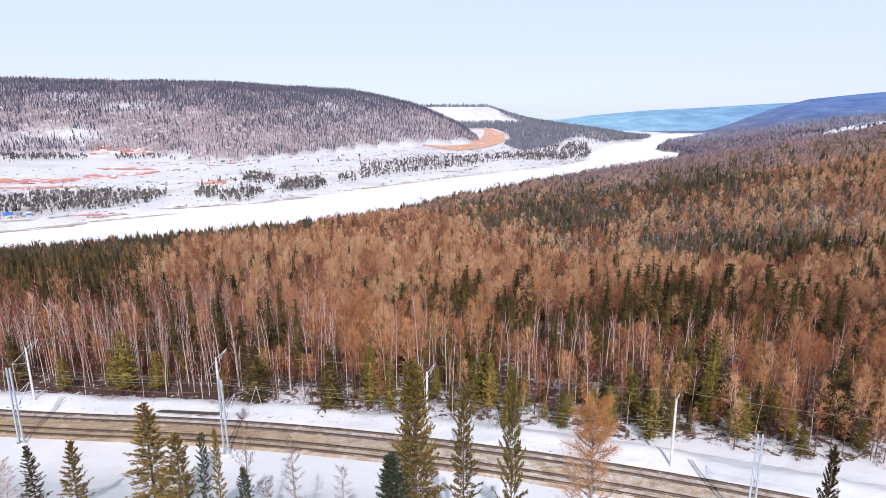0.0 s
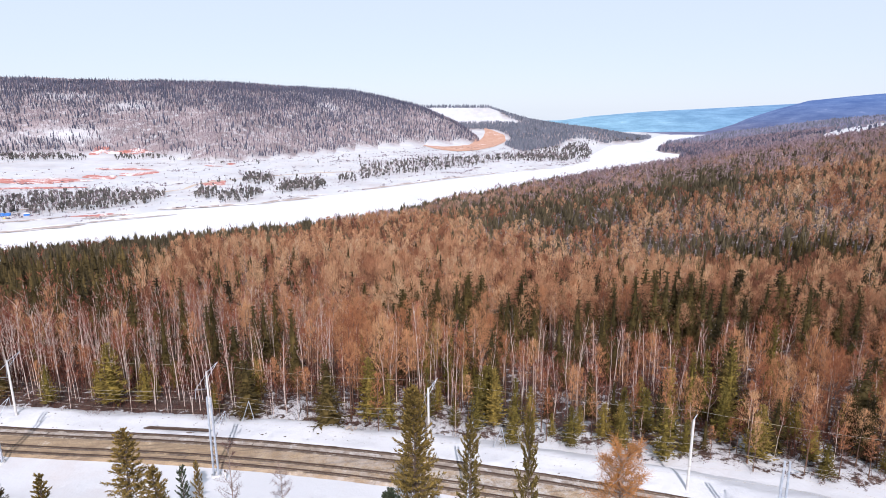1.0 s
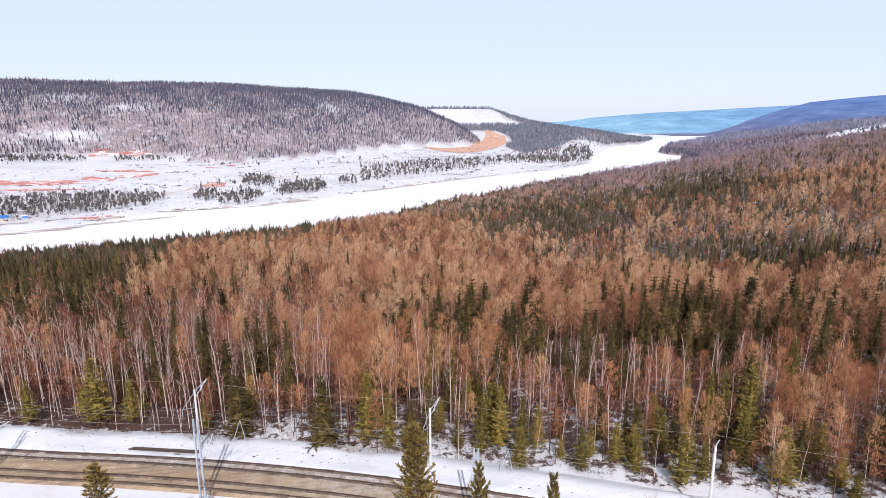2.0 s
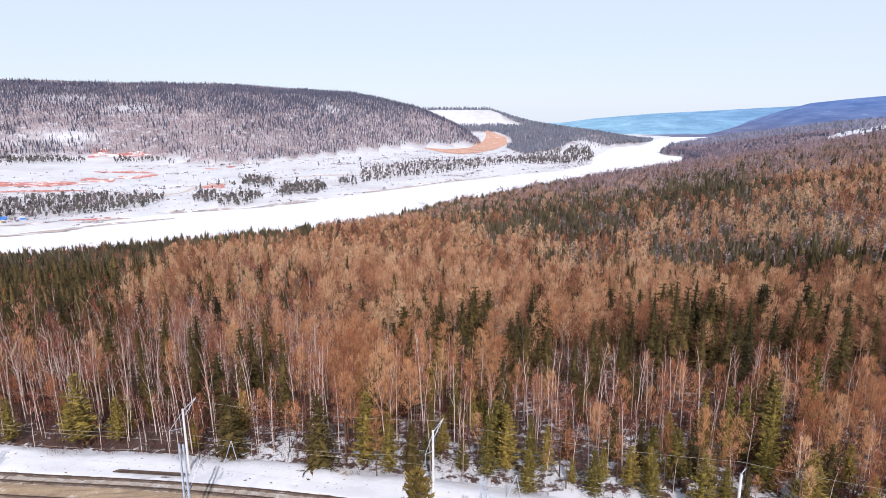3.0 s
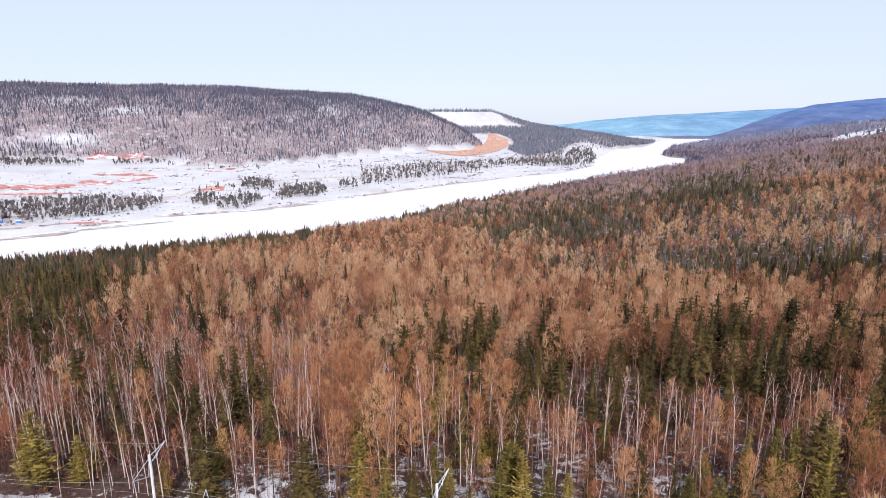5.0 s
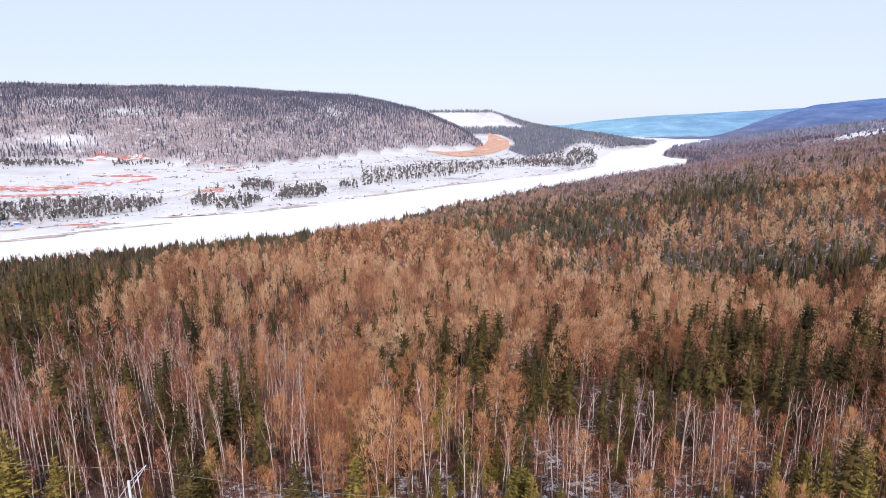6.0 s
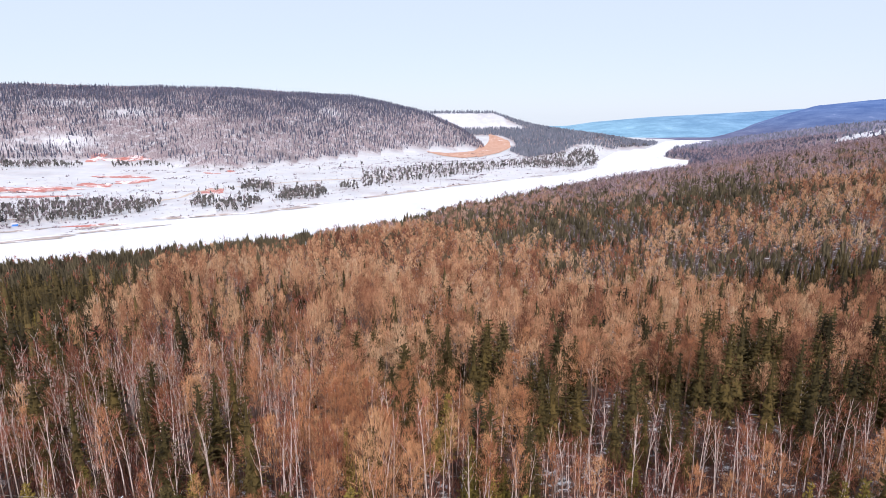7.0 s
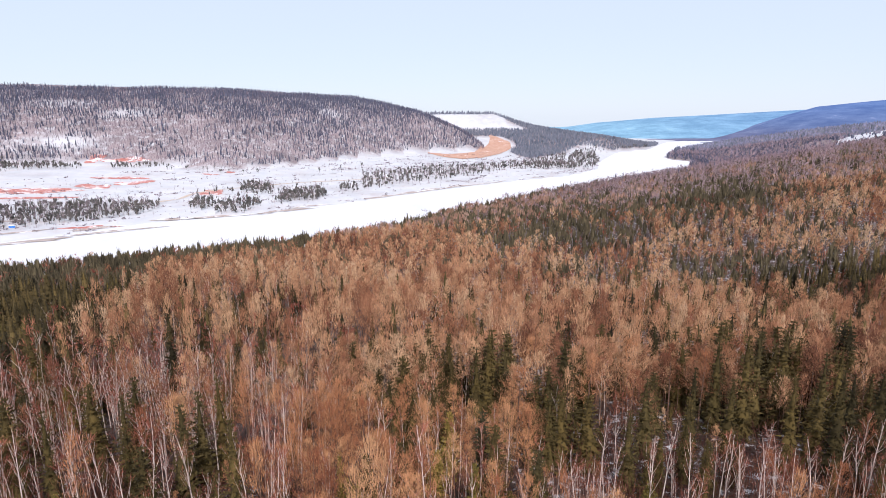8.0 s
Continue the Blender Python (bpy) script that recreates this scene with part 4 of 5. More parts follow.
SINGLE_TREES = EDGE_PINES + LONE_SPRUCES + FEATHERY + [(px, py, high, 0.6) for px, py, high in BELT] + [(px, py, high, 0.4) for px, py, high in PALE_BIRCHES]
NEAR_WOOD = 165.0
rng = np.random.RandomState(11)


KINDS = ("spruce", "pine", "birch", "larch")
bands = [(0, 60, NEAR_WOOD, 2.6), (1, NEAR_WOOD, 330, 4.9), (4, 330, 560, 5.2), (2, 560, 1000, 5.6), (2, 1000, 1900, 8.0)]
for level, y0, y1, step in bands:
    x, y = stand(-0.75 * y1 - 30, min(0.98 * y1 + 60, 1500), y0, y1, step, rng)
    dn = -side_distance(NEAR_BANK, x, y)
    e = y - edge_y(np.clip(x, -200, 150))
    keep = in_sight(x, y) & (dn > 7) & (e > 0) & (rng.uniform(0, 1, len(x)) < 0.93) & (ground_z(x, y) > RIVER_Z + 1) & ~inside(CLEARING, x, y)
    gap = (x > 42) & (x < 108) & (np.abs(y - belt_y(x)) < 9)
    front = (x > 24) & (y > 96) & (y < belt_y(x) - 6)
    keep &= ~gap | (rng.uniform(0, 1, len(x)) < 0.2)
    keep &= ~front | (rng.uniform(0, 1, len(x)) < 0.62)
    own_room = np.ones(len(x), bool)
    for bx, by, high, wide in SINGLE_TREES:
        own_room &= np.hypot(x - bx, (y - by + 1.0) * 0.7) > 0.16 * high * wide
    keep &= own_room
    x, y, e = x[keep], y[keep], e[keep]
    z = ground_z(x, y)
    s, p, b = shares(x, y)
    u = rng.uniform(0, 1, len(x))
    kind = np.where(u < s, 0, np.where(u < s + p, 1, np.where(u < s + p + b, 2, 3)))
    height = 12.6 + 2.0 * waves(x, y, 45, 35) + rng.normal(0, 1.9, len(x))
    height = height * (1 - 0.16 * smooth(x, 10, 25) * (1 - smooth(y, 118, 128)))
    height = np.where(kind == 1, height * 0.60 + 1.3 * rng.uniform(-1, 1, len(x)), np.where(kind == 0, height * rng.uniform(0.72, 1.12, len(x)) * (1 + 0.22 * bump(x, y, 98, 141, 62, 23)), height))
    height = np.clip(height * np.where(kind == 1, 1.0, 0.66 + 0.34 * smooth(e, 0, 12)), 3.0, 18.5)
    for bx, by, high, wide in OLD_TREES:  # younger growth on the sunny side of the old single trees
        ahead = by - y
        lane = (ahead > 0.6) & (ahead < 17) & (np.abs(x - bx - (1 - bx) * ahead / (by - 25)) < 0.15 * high * wide + 0.7)
        height = np.where(lane, np.minimum(height, np.maximum(2.5, float(ground_z(bx, by)) - z + 0.3 * high + 0.4 * ahead)), height)
    for k, name in enumerate(KINDS):
        mine = kind == k
        spots = np.stack([x, y, z, height, rng.uniform(0, 1, len(x)), rng.uniform(0.8, 1.25, len(x)) * (1.0, 1.4, 1.0 + 0.3 * smooth(y, 300, 600), 1.0 + 0.3 * smooth(x, -40, 20) * smooth(y, 118, 150) + 0.15 * smooth(y, 300, 600))[k]], 1)[mine]
        if level == 0:
            spots = spots[np.argsort(spots[:, 1] + 0.25 * np.abs(spots[:, 0]))]
            for q, (tx, ty, tz, th, shade, wide) in enumerate(spots[:290]):
                plant(name, tx, ty, th, q, shade * 360, wide, z=tz)
            spots = spots[290:]
        if len(spots):
            shapes = [tree_proto(name, 20 + s, level or 5) for s in range(6)]
            bark, leaf, words, _ = TREES[name]
            # far birches and the furthest stands take the haze-tinted colours
            twig = (FAR_WOOD_SPRUCE if y0 < 1000 else FAR_SPRUCE) if name == "spruce" and y0 >= 330 else leaf[True] if level != 2 or name in ("spruce", "pine") else MAUVE_TWIG if name == "birch" or y0 >= 1000 else FAR_LARCH
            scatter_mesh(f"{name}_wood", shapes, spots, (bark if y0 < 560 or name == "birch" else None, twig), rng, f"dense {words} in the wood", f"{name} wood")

for q, (px, py, high) in enumerate(BELT):
    plant("spruce", px, py, high, q, q * 77, 0.60 + 0.07 * (q % 4), "tall old spruce with dark olive drooping branches")
for q, (px, py, high, wide) in enumerate(LONE_SPRUCES):
    plant("spruce", px, py, high, q, px * 9, wide, "dark solitary spruce among bare birches and larches")
for q, (px, py, high, wide) in enumerate(EDGE_PINES):
    plant("pine", px, py, high, q, px * 9, wide, "bushy olive-green young pine at the wood's edge")
for q, (px, py, high, wide) in enumerate(FEATHERY):
    plant("larch", px, py, high, q, px * 9, wide, "broad bare larch with a rounded feathery straw-brown crown")
for q, (px, py, high) in enumerate(PALE_BIRCHES):
    plant("birch", px, py, high, 3 * (q % 2), px * 9, 1.1, "white birch with a bare forked crown of pale limbs")

# undergrowth at the foot of the wood
x, y = stand(-110, 110, 60, 150, 1.3, rng)
e = y - edge_y(np.clip(x, -200, 150))
keep = in_sight(x, y) & (e > -0.8) & (rng.uniform(0, 1, len(x)) < 0.34 + 0.3 * smooth(-x, -4, 8) * (1 - smooth(e, 2, 8)) + 0.35 * smooth(x, 24, 34) * smooth(y, 94, 100) * (1 - smooth(y - belt_y(x), -8, 4)) + 0.12 * smooth(e, 3, 9) - 0.25 * smooth(e, 16, 50) + 0.30 * (1 - smooth(x, 0, 14)) * smooth(e, 1, 3) * (1 - smooth(e, 22, 40)) + 0.28 * smooth(x, 42, 52) * smooth(e, 1, 3) * (1 - smooth(e, 24, 34)))
x, y = x[keep], y[keep]
bushes = []
for s in range(5):
    r = np.random.RandomState(300 + s)
    n = 20
    o = np.c_[r.normal(0, 0.25, (n, 2)), r.uniform(0, 0.3, n)]
    w = np.c_[r.normal(0, 0.5, (n, 2)), r.uniform(0.6, 1.4, n)]
    crown = slivers(o * 13, w, r.uniform(8, 17, n), np.full(n, 0.32), r)
    bushes.append((tube([(0, 0, 0), (0, 0.2, 6)], [0.25, 0.1], 3), crown))
spots = np.stack([x, y, ground_z(x, y), 0.8 + (1.7 + 3.0 * smooth(e[keep], 2, 10)) * rng.uniform(0, 1, len(x)) ** 1.3, rng.uniform(0, 1, len(x)), rng.uniform(0.5, 0.9, len(x))], 1)
scatter_mesh("undergrowth", bushes, spots, (LARCH_BARK, BUSH_TWIG), rng, "low bare brown bushes at the edge of the wood", "undergrowth")

# ---- across the river ----
GROVES = [([(-560, 690), (-452, 732), (-428, 751), (-376, 771), (-339, 804), (-305, 840), (-286, 874), (-300, 913), (-368, 912), (-420, 894), (-483, 851), (-560, 810)], 5.0, 1.6, 0.55),
          ([(-262, 889), (-230, 868), (-213, 903), (-249, 941)], 5.0, 1.6, 0.7), ([(-210, 844), (-182, 854), (-156, 911), (-189, 947), (-213, 910)], 5.0, 1.2, 0.7),
          ([(-211, 1016), (-154, 993), (-169, 1062), (-215, 1084)], 5.0, 1.4, 0.7), ([(-144, 928), (-89, 950), (-73, 1002), (-98, 1054), (-146, 998)], 5.0, 1.7, 0.75), ([(-59, 1036), (-26, 1029), (-31, 1118), (-61, 1086)], 6.0, 0.9, 0.6),
          ([(-283, 968), (-223, 1070), (-170, 1037), (-90, 1092), (-73, 981), (-154, 882), (-248, 883)], 10.0, 0.6, 0.5),
          ([(-25, 1245), (-22, 1058), (38, 1104), (156, 1219), (303, 1356), (470, 1400), (507, 1547), (325, 1456), (123, 1358)], 6.4, 0.95, 0.5),
          ([(-675, 1201), (-537, 1217), (-563, 1277), (-696, 1240)], 6.0, 1.0, 0.6), ([(-493, 1231), (-404, 1258), (-411, 1283), (-510, 1276)], 6.0, 1.2, 0.7), ([(-381, 1201), (-205, 1194), (-210, 1227), (-394, 1244)], 9.0, 0.5, 0.4),
          ([(-134, 1223), (-26, 1311), (-26, 1347), (-137, 1253)], 9.0, 0.35, 0.3),
          ([(462, 1461), (571, 1770), (661, 1958), (728, 2010), (650, 1740), (575, 1530), (494, 1419)], 8.0, 1.0, 0.7), ([(300, 1400), (330, 1470), (430, 1600), (590, 1862), (560, 1770), (455, 1480), (400, 1390)], 7.5, 0.8, 0.5),
          ([(702, 2052), (760, 2150), (900, 2260), (927, 2193), (800, 2030), (720, 1940)], 10.0, 0.35, 0.6), ([(880, 2130), (1060, 2300), (1120, 2420), (1040, 2330), (900, 2200)], 9.0, 0.9, 0.7),
          ([(-900, 1000), (-900, 1230), (-700, 1290), (-590, 1270), (-600, 1200), (-680, 1120)], 8.0, 0.9, 0.5)]
far_spruce = []
for s in range(6):
    r = np.random.RandomState(40 + s)
    lift, wide, n = (3.2, 4.6, 1.4, 3.8, 2.4, 5.2)[s], (1.5, 1.8, 1.7, 1.3, 1.1, 2.1)[s], 9
    o = np.c_[r.normal(0, 0.42 * wide, (n, 2)), np.linspace(lift, 9.0, n) - 1.2]
    crown = slivers(o, np.c_[r.normal(0, 0.12, (n, 2)), np.ones(n)], np.linspace(6.5, 3.2, n) * r.uniform(0.8, 1.15, n), wide * np.linspace(1.5, 0.7, n) * r.uniform(0.8, 1.3, n), r)
    far_spruce.append((tube([(0, 0, 0), (0, 0, 11)], [0.17, 0.07], 3), crown))
far_bare = [tree_proto("birch", 50 + s, 2) for s in range(4)]
rng = np.random.RandomState(12)
sp, ba = [], []
for poly, step, fill, dark in GROVES:
    p = np.array(poly, float)
    x, y = stand(p[:, 0].min(), p[:, 0].max(), p[:, 1].min(), p[:, 1].max(), step, rng)
    clump = 0.5 + 0.5 * waves(x, y, 38, 44) + 0.35 * np.sin(side_distance(FAR_BANK, x, y) * 0.16)
    keep = inside(poly, x, y) & (side_distance(FAR_BANK, x, y) > 8) & (rng.uniform(0, 1, len(x)) < fill * np.clip(0.35 + clump, 0.1, 1))
    x, y = x[keep], y[keep]
    spots = np.stack([x, y, ground_z(x, y), rng.normal(10.6, 2.4, len(x)).clip(4.5, 16), rng.uniform(0, 1, len(x)), rng.uniform(0.9, 1.4, len(x))], 1)
    cut = rng.uniform(0, 1, len(x)) < dark
    sp.append(spots[cut]), ba.append(spots[~cut])
x, y = stand(-800, 760, 640, 2000, 17, rng)
df = side_distance(FAR_BANK, x, y)
keep = (df > 6) & (df < 330) & (side_distance(HILL_FOOT, x, y) < -10) & (rng.uniform(0, 1, len(x)) < 0.4)
x, y = x[keep], y[keep]
ba.append(np.stack([x, y, ground_z(x, y), 2 + 8 * rng.uniform(0, 1, len(x)) ** 2, rng.uniform(0, 1, len(x)), rng.uniform(0.9, 1.3, len(x))], 1))
x, y = stand(-760, 640, 640, 1700, 7.0, rng)
df = side_distance(FAR_BANK, x, y)
line = np.abs(waves(x * 0.35, df * 2.4, 120, 91))
keep = (df > 4) & (df < 420) & (side_distance(HILL_FOOT, x, y) < -6) & (rng.uniform(0, 1, len(x)) < 0.8 * (line < 0.10) + 0.6 * (df < 18) * (waves(x, y, 60, 92) > 0.1))
x, y = x[keep], y[keep]
low_bush = []
for s in range(4):
    r = np.random.RandomState(140 + s)
    o = np.c_[r.normal(0, 3.2, 9), r.normal(0, 2.0, 9), 0 * r.uniform(0, 1, 9)]
    low_bush.append((None, slivers(o, np.c_[r.normal(0, 0.5, (9, 2)), np.ones(9)], r.uniform(6, 14, 9), np.full(9, 2.2), r)))
spots = np.stack([x, y, ground_z(x, y), 1.2 + 3.0 * rng.uniform(0, 1, len(x)) ** 2, rng.uniform(0, 1, len(x)), rng.uniform(1.6, 3.2, len(x))], 1)
scatter_mesh("terrace_scrub", low_bush, spots, (None, GREY_TWIG), rng, "low grey-brown scrub in lines over the snowy terrace", "scrub")
scatter_mesh("grove_conifers", far_spruce, np.concatenate(sp), (SPRUCE_BARK, GROVE_LEAF), rng, "dark conifers in groves on the snowy river terrace", "grove")
scatter_mesh("grove_bare_trees", far_bare, np.concatenate(ba), (BIRCH_BARK, GREY_TWIG), rng, "bare grey-brown trees scattered on the snowy terrace", "grove")

# wooded hill and flat-topped hill
hill_spruce = []
for s in range(5):
    r = np.random.RandomState(60 + s)
    o = np.c_[r.normal(0, 0.35, (4, 2)), np.array([-3.0, -2.0, 0.0, 3.0])]
    hill_spruce.append((None, slivers(o, np.c_[r.normal(0, 0.05, (4, 2)), np.ones(4)], np.array([15.5, 14.0, 12.0, 9.5]) * r.uniform(0.9, 1.1, 4), np.array([4.4, 4.0, 3.4, 2.4]), r)))
hill_bare = []
for s in range(5):
    r = np.random.RandomState(70 + s)
    o = np.c_[r.normal(0, 0.9, (6, 2)), r.uniform(0, 3, 6)]
    hill_bare.append((tube([(0, 0, 0), (0, 0, 9)], [0.15, 0.05], 3), slivers(o, np.c_[r.normal(0, 0.13, (6, 2)), np.ones(6)], r.uniform(8, 13, 6), np.full(6, 0.75), r)))
x, y = stand(-1700, 450, 1180, 2150, 4.8, rng)
dh = side_distance(HILL_FOOT, x, y)
open_patch = hill_open(x, y, dh)
keep = (dh > 3) & (x - 0.117 * y > -0.80 * y - 60) & (rng.uniform(0, 1, len(x)) < 0.93 - 0.72 * open_patch)
keep &= dh < 640
x, y, dh = x[keep], y[keep], dh[keep]
dark = np.clip(0.06 + 0.58 * smooth(dh, 70, 330) + 0.30 * waves(x * 0.6, dh * 1.3, 130, 52) + 0.42 * smooth(x, -420, -60) + 0.35 * smooth(-x, 560, 620) * (1 - smooth(dh, 60, 200)), 0.04, 0.95)
cut = rng.uniform(0, 1, len(x)) < dark
spots = np.stack([x, y, ground_z(x, y), rng.normal(10.0, 2.6, len(x)).clip(5, 17), rng.uniform(0, 1, len(x)), rng.uniform(0.38, 0.75, len(x))], 1)
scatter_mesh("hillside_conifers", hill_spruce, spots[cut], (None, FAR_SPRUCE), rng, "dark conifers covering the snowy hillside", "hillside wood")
scatter_mesh("hillside_bare_trees", hill_bare, spots[~cut], (None, GREY_TWIG), rng, "bare grey trees with a hazy mauve tint on the snowy hillside", "hillside wood")
x, y = stand(150, 1350, 1600, 2650, 8.0, rng)
keep = ridge_woods(x, y) & (rng.uniform(0, 1, len(x)) < 0.9) & ~inside(ORANGE_INNER + ORANGE_OUTER[::-1], x, y)
x, y = x[keep], y[keep]
spots = np.stack([x, y, ground_z(x, y), rng.normal(11.5, 2.5, len(x)).clip(6, 17), rng.uniform(0, 1, len(x)), rng.uniform(1.0, 1.4, len(x))], 1)
# the ridge's needle colour includes its haze
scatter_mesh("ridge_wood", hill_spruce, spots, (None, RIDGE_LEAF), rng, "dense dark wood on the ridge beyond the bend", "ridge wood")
x, y = stand(700, 3200, 1250, 3100, 12, rng)
keep = (-side_distance(NEAR_BANK, x, y) > 15) & (x - 0.117 * y < 0.82 * y + 60) & (y > 1250) & (rng.uniform(0, 1, len(x)) < np.clip(0.95 - 0.6 * smooth(waves(x, y, 420, 61), 0.3, 0.8), 0, 1))
keep &= (~inside(CLEARING, x, y) | (rng.uniform(0, 1, len(x)) < 0.3)) & (np.hypot(x, y) < 4700)
x, y = x[keep], y[keep]
spots = np.stack([x, y, ground_z(x, y), rng.normal(12, 2.5, len(x)).clip(6, 19), rng.uniform(0, 1, len(x)), rng.uniform(1.2, 1.9, len(x))], 1)
cut = rng.uniform(0, 1, len(x)) < 0.35
# each distance band gets a bluer haze tint in its colour
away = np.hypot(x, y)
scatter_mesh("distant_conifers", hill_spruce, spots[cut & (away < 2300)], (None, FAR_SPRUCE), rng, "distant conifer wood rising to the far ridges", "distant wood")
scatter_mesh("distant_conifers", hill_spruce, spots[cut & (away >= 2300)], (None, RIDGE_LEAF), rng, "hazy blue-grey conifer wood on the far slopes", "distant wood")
scatter_mesh("distant_bare_trees", hill_bare, spots[~cut & (away < 1750)], (None, MAUVE_TWIG), rng, "distant bare wood on the far slopes, haze-tinted mauve-brown", "distant wood")
scatter_mesh("distant_bare_trees", hill_bare, spots[~cut & (away >= 1750) & (away < 2400)], (None, PLUM_TWIG), rng, "distant bare wood on the far slopes, haze-tinted plum-grey", "distant wood")
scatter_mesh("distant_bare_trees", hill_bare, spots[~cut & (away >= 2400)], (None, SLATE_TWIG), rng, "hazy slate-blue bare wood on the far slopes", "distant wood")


# ---- the railway ----
def along(x, off):
    """A place at a distance across from the far track's middle (away from the valley's near side is positive)."""
    x = np.asarray(x, float)
    s = -0.335 - 0.0036 * x
    n = np.sqrt(1 + s * s)
    return x - off * s / n, track_y(x) + off / n


def sweep(name, profile, x0, x1, step, material, rough=0.0, seed=1, close=False):
    """A strip or bar along the railway. profile: pairs of distance across and height."""
    xs = np.arange(x0, x1 + step * 0.5, step)
    r = np.random.RandomState(seed)
    prof = list(profile) + ([profile[0]] if close else [])
    pts = []
    for off, z in prof:
        px, py = along(xs, off)
        dz = rough * (waves(px, py, 4.0, seed) + 0.7 * waves(px, py, 1.7, seed + 1)) if rough else 0
        pts.append(np.stack([px, py, z + dz + 0 * px], 1))
    v = np.stack(pts, 1).reshape(-1, 3)
    m = len(prof)
    q = np.arange(len(v)).reshape(-1, m)
    a, b, c, d = q[:-1, :-1].ravel(), q[1:, :-1].ravel(), q[1:, 1:].ravel(), q[:-1, 1:].ravel()
    return raw_mesh(name, v, np.concatenate([np.stack([a, b, c], 1), np.stack([a, c, d], 1)]))


X0, X1 = -125.0, 105.0
near_bed = [(-6.7, -0.45), (-6.3, -0.12)] + [(o, 0.05) for o in np.arange(-6.1, -1.5, 0.4)] + [(-1.45, 0.0)]
tagged(link("railway_bed", sweep("railway_bed", near_bed, X0, X1, 0.6, BALLAST, 0.035, 3), BALLAST, smooth_faces=True),
       "tan sandy railway ballast with patches of snow", "railway bed", kind="structure")
far_bed = [(-1.65, -0.1)] + [(o, 0.035) for o in np.arange(-1.5, 0.7, 0.4)] + [(0.8, 0.0), (1.2, -0.2)]
tagged(link("railway_bed", sweep("railway_bed", far_bed, X0, X1, 0.6, GRAVEL, 0.035, 5), GRAVEL, smooth_faces=True),
       "grey gravel bed dusted with snow", "railway bed", kind="structure")
bank = [(0.45, -0.1), (0.65, 0.09), (1.0, 0.17), (1.6, 0.22), (2.3, 0.30), (3.0, 0.42), (3.7, 0.58), (4.4, 0.66), (5.1, 0.58), (5.9, 0.3), (7.0, -0.15), (9.0, -0.8)]
me = sweep("snow_bank", bank, X0, X1, 0.5, SNOW, 0.07, 9)
at = np.empty(len(me.vertices) * 3, np.float32)
me.vertices.foreach_get("co", at)
at = at.reshape(-1, 3)
at[:, 2] += 0.38 * waves(at[:, 0], at[:, 1], 26, 17) * (at[:, 2] > 0.2)
me.vertices.foreach_set("co", at.ravel())
tagged(link("snow_bank", me, SNOW, smooth_faces=True), "ploughed bank of snow between railway and wood", "snow bank", kind="structure")

# narrow dark gravel strips along both sides of every rail
DARK_GRAVEL = plain_material("dark_gravel", (0.055, 0.043, 0.036), (0.17, 0.13, 0.10), 0.9, 0.9)
for off in (-1.11, 0.41, -5.61, -4.09):
    for s, w in ((-0.24, 0.22), (0.2, 0.16)):
        strip = [(off + s - w, -0.06), (off + s - w * 0.5, 0.085), (off + s, 0.10), (off + s + w * 0.5, 0.085), (off + s + w, -0.06)]
        tagged(link("oily_gravel", sweep("oily_gravel", strip, X0, X1, 0.6, DARK_GRAVEL, 0.045, 31 + int(abs(off) * 7)), DARK_GRAVEL), "dark gravel beside a rail", "gravel strip", kind="structure")

RAIL = [(-0.075, 0.0), (-0.075, 0.02), (-0.02, 0.05), (-0.02, 0.14), (-0.036, 0.15), (-0.036, 0.18), (0.036, 0.18), (0.036, 0.15), (0.02, 0.14), (0.02, 0.05), (0.075, 0.02), (0.075, 0.0)]


def sleeper_mesh():
    bm = bmesh.new()
    bmesh.ops.create_cube(bm, size=1.0)
    bmesh.ops.scale(bm, vec=(0.25, 2.5, 0.16), verts=bm.verts)
    for v in bm.verts:
        if v.co.z > 0:
            v.co.x *= 0.86
            v.co.y *= 0.985
    me = bpy.data.meshes.new("sleeper")
    bm.to_mesh(me)
    bm.free()
    me.materials.append(TIE)
    return me


SLEEPER = sleeper_mesh()


def railway_track(off, base, tie_z, label, seed):
    track = empty("railway_track", 0, 0, 0)
    for side in (-0.76, 0.76):
        link("rail", sweep("rail", [(off + side + o, base + z) for o, z in RAIL], X0, X1, 1.0, STEEL, close=True), STEEL, track)
    r = np.random.RandomState(seed)
    for x in np.arange(-78, 80, 0.56):
        px, py = along(x + r.uniform(-0.04, 0.04), off)
        ob = new("sleeper", SLEEPER)
        ob.parent = track
        ob.matrix_basis = pose(float(px), float(py), tie_z + r.uniform(-0.02, 0.02), 0, 0, math.degrees(math.atan(-0.335 - 0.0036 * x)) + r.uniform(-1, 1))
    return tagged(track, label, "railway track")


railway_track(-0.35, 0.06, -0.085, "rusty railway track on sleepers half buried in grey gravel", 1)
railway_track(-4.85, 0.08, -0.08, "rusty railway track sunk in tan sandy ballast", 2)


# ---- masts and wires ----
def beam(a, b, r0, r1=None, sides=6):
    return tube([a, b], [r0, r0 if r1 is None else r1], sides)


def bar_part(name, pieces, material, parent, label=""):
    v, f = joined(pieces)
    return link(name, raw_mesh(name, v, f), material, parent, label)


def insulator(parent, a, b):
    a, b = np.array(a, float), np.array(b, float)
    pieces = []
    for k in range(5):
        p = a + (b - a) * (k + 0.5) / 5
        pieces.append(tube([p - (b - a) * 0.08, p, p + (b - a) * 0.08], [0.03, 0.075, 0.03], 6))
    bar_part("insulator", pieces, CERAMIC, parent, "brown ribbed insulator")


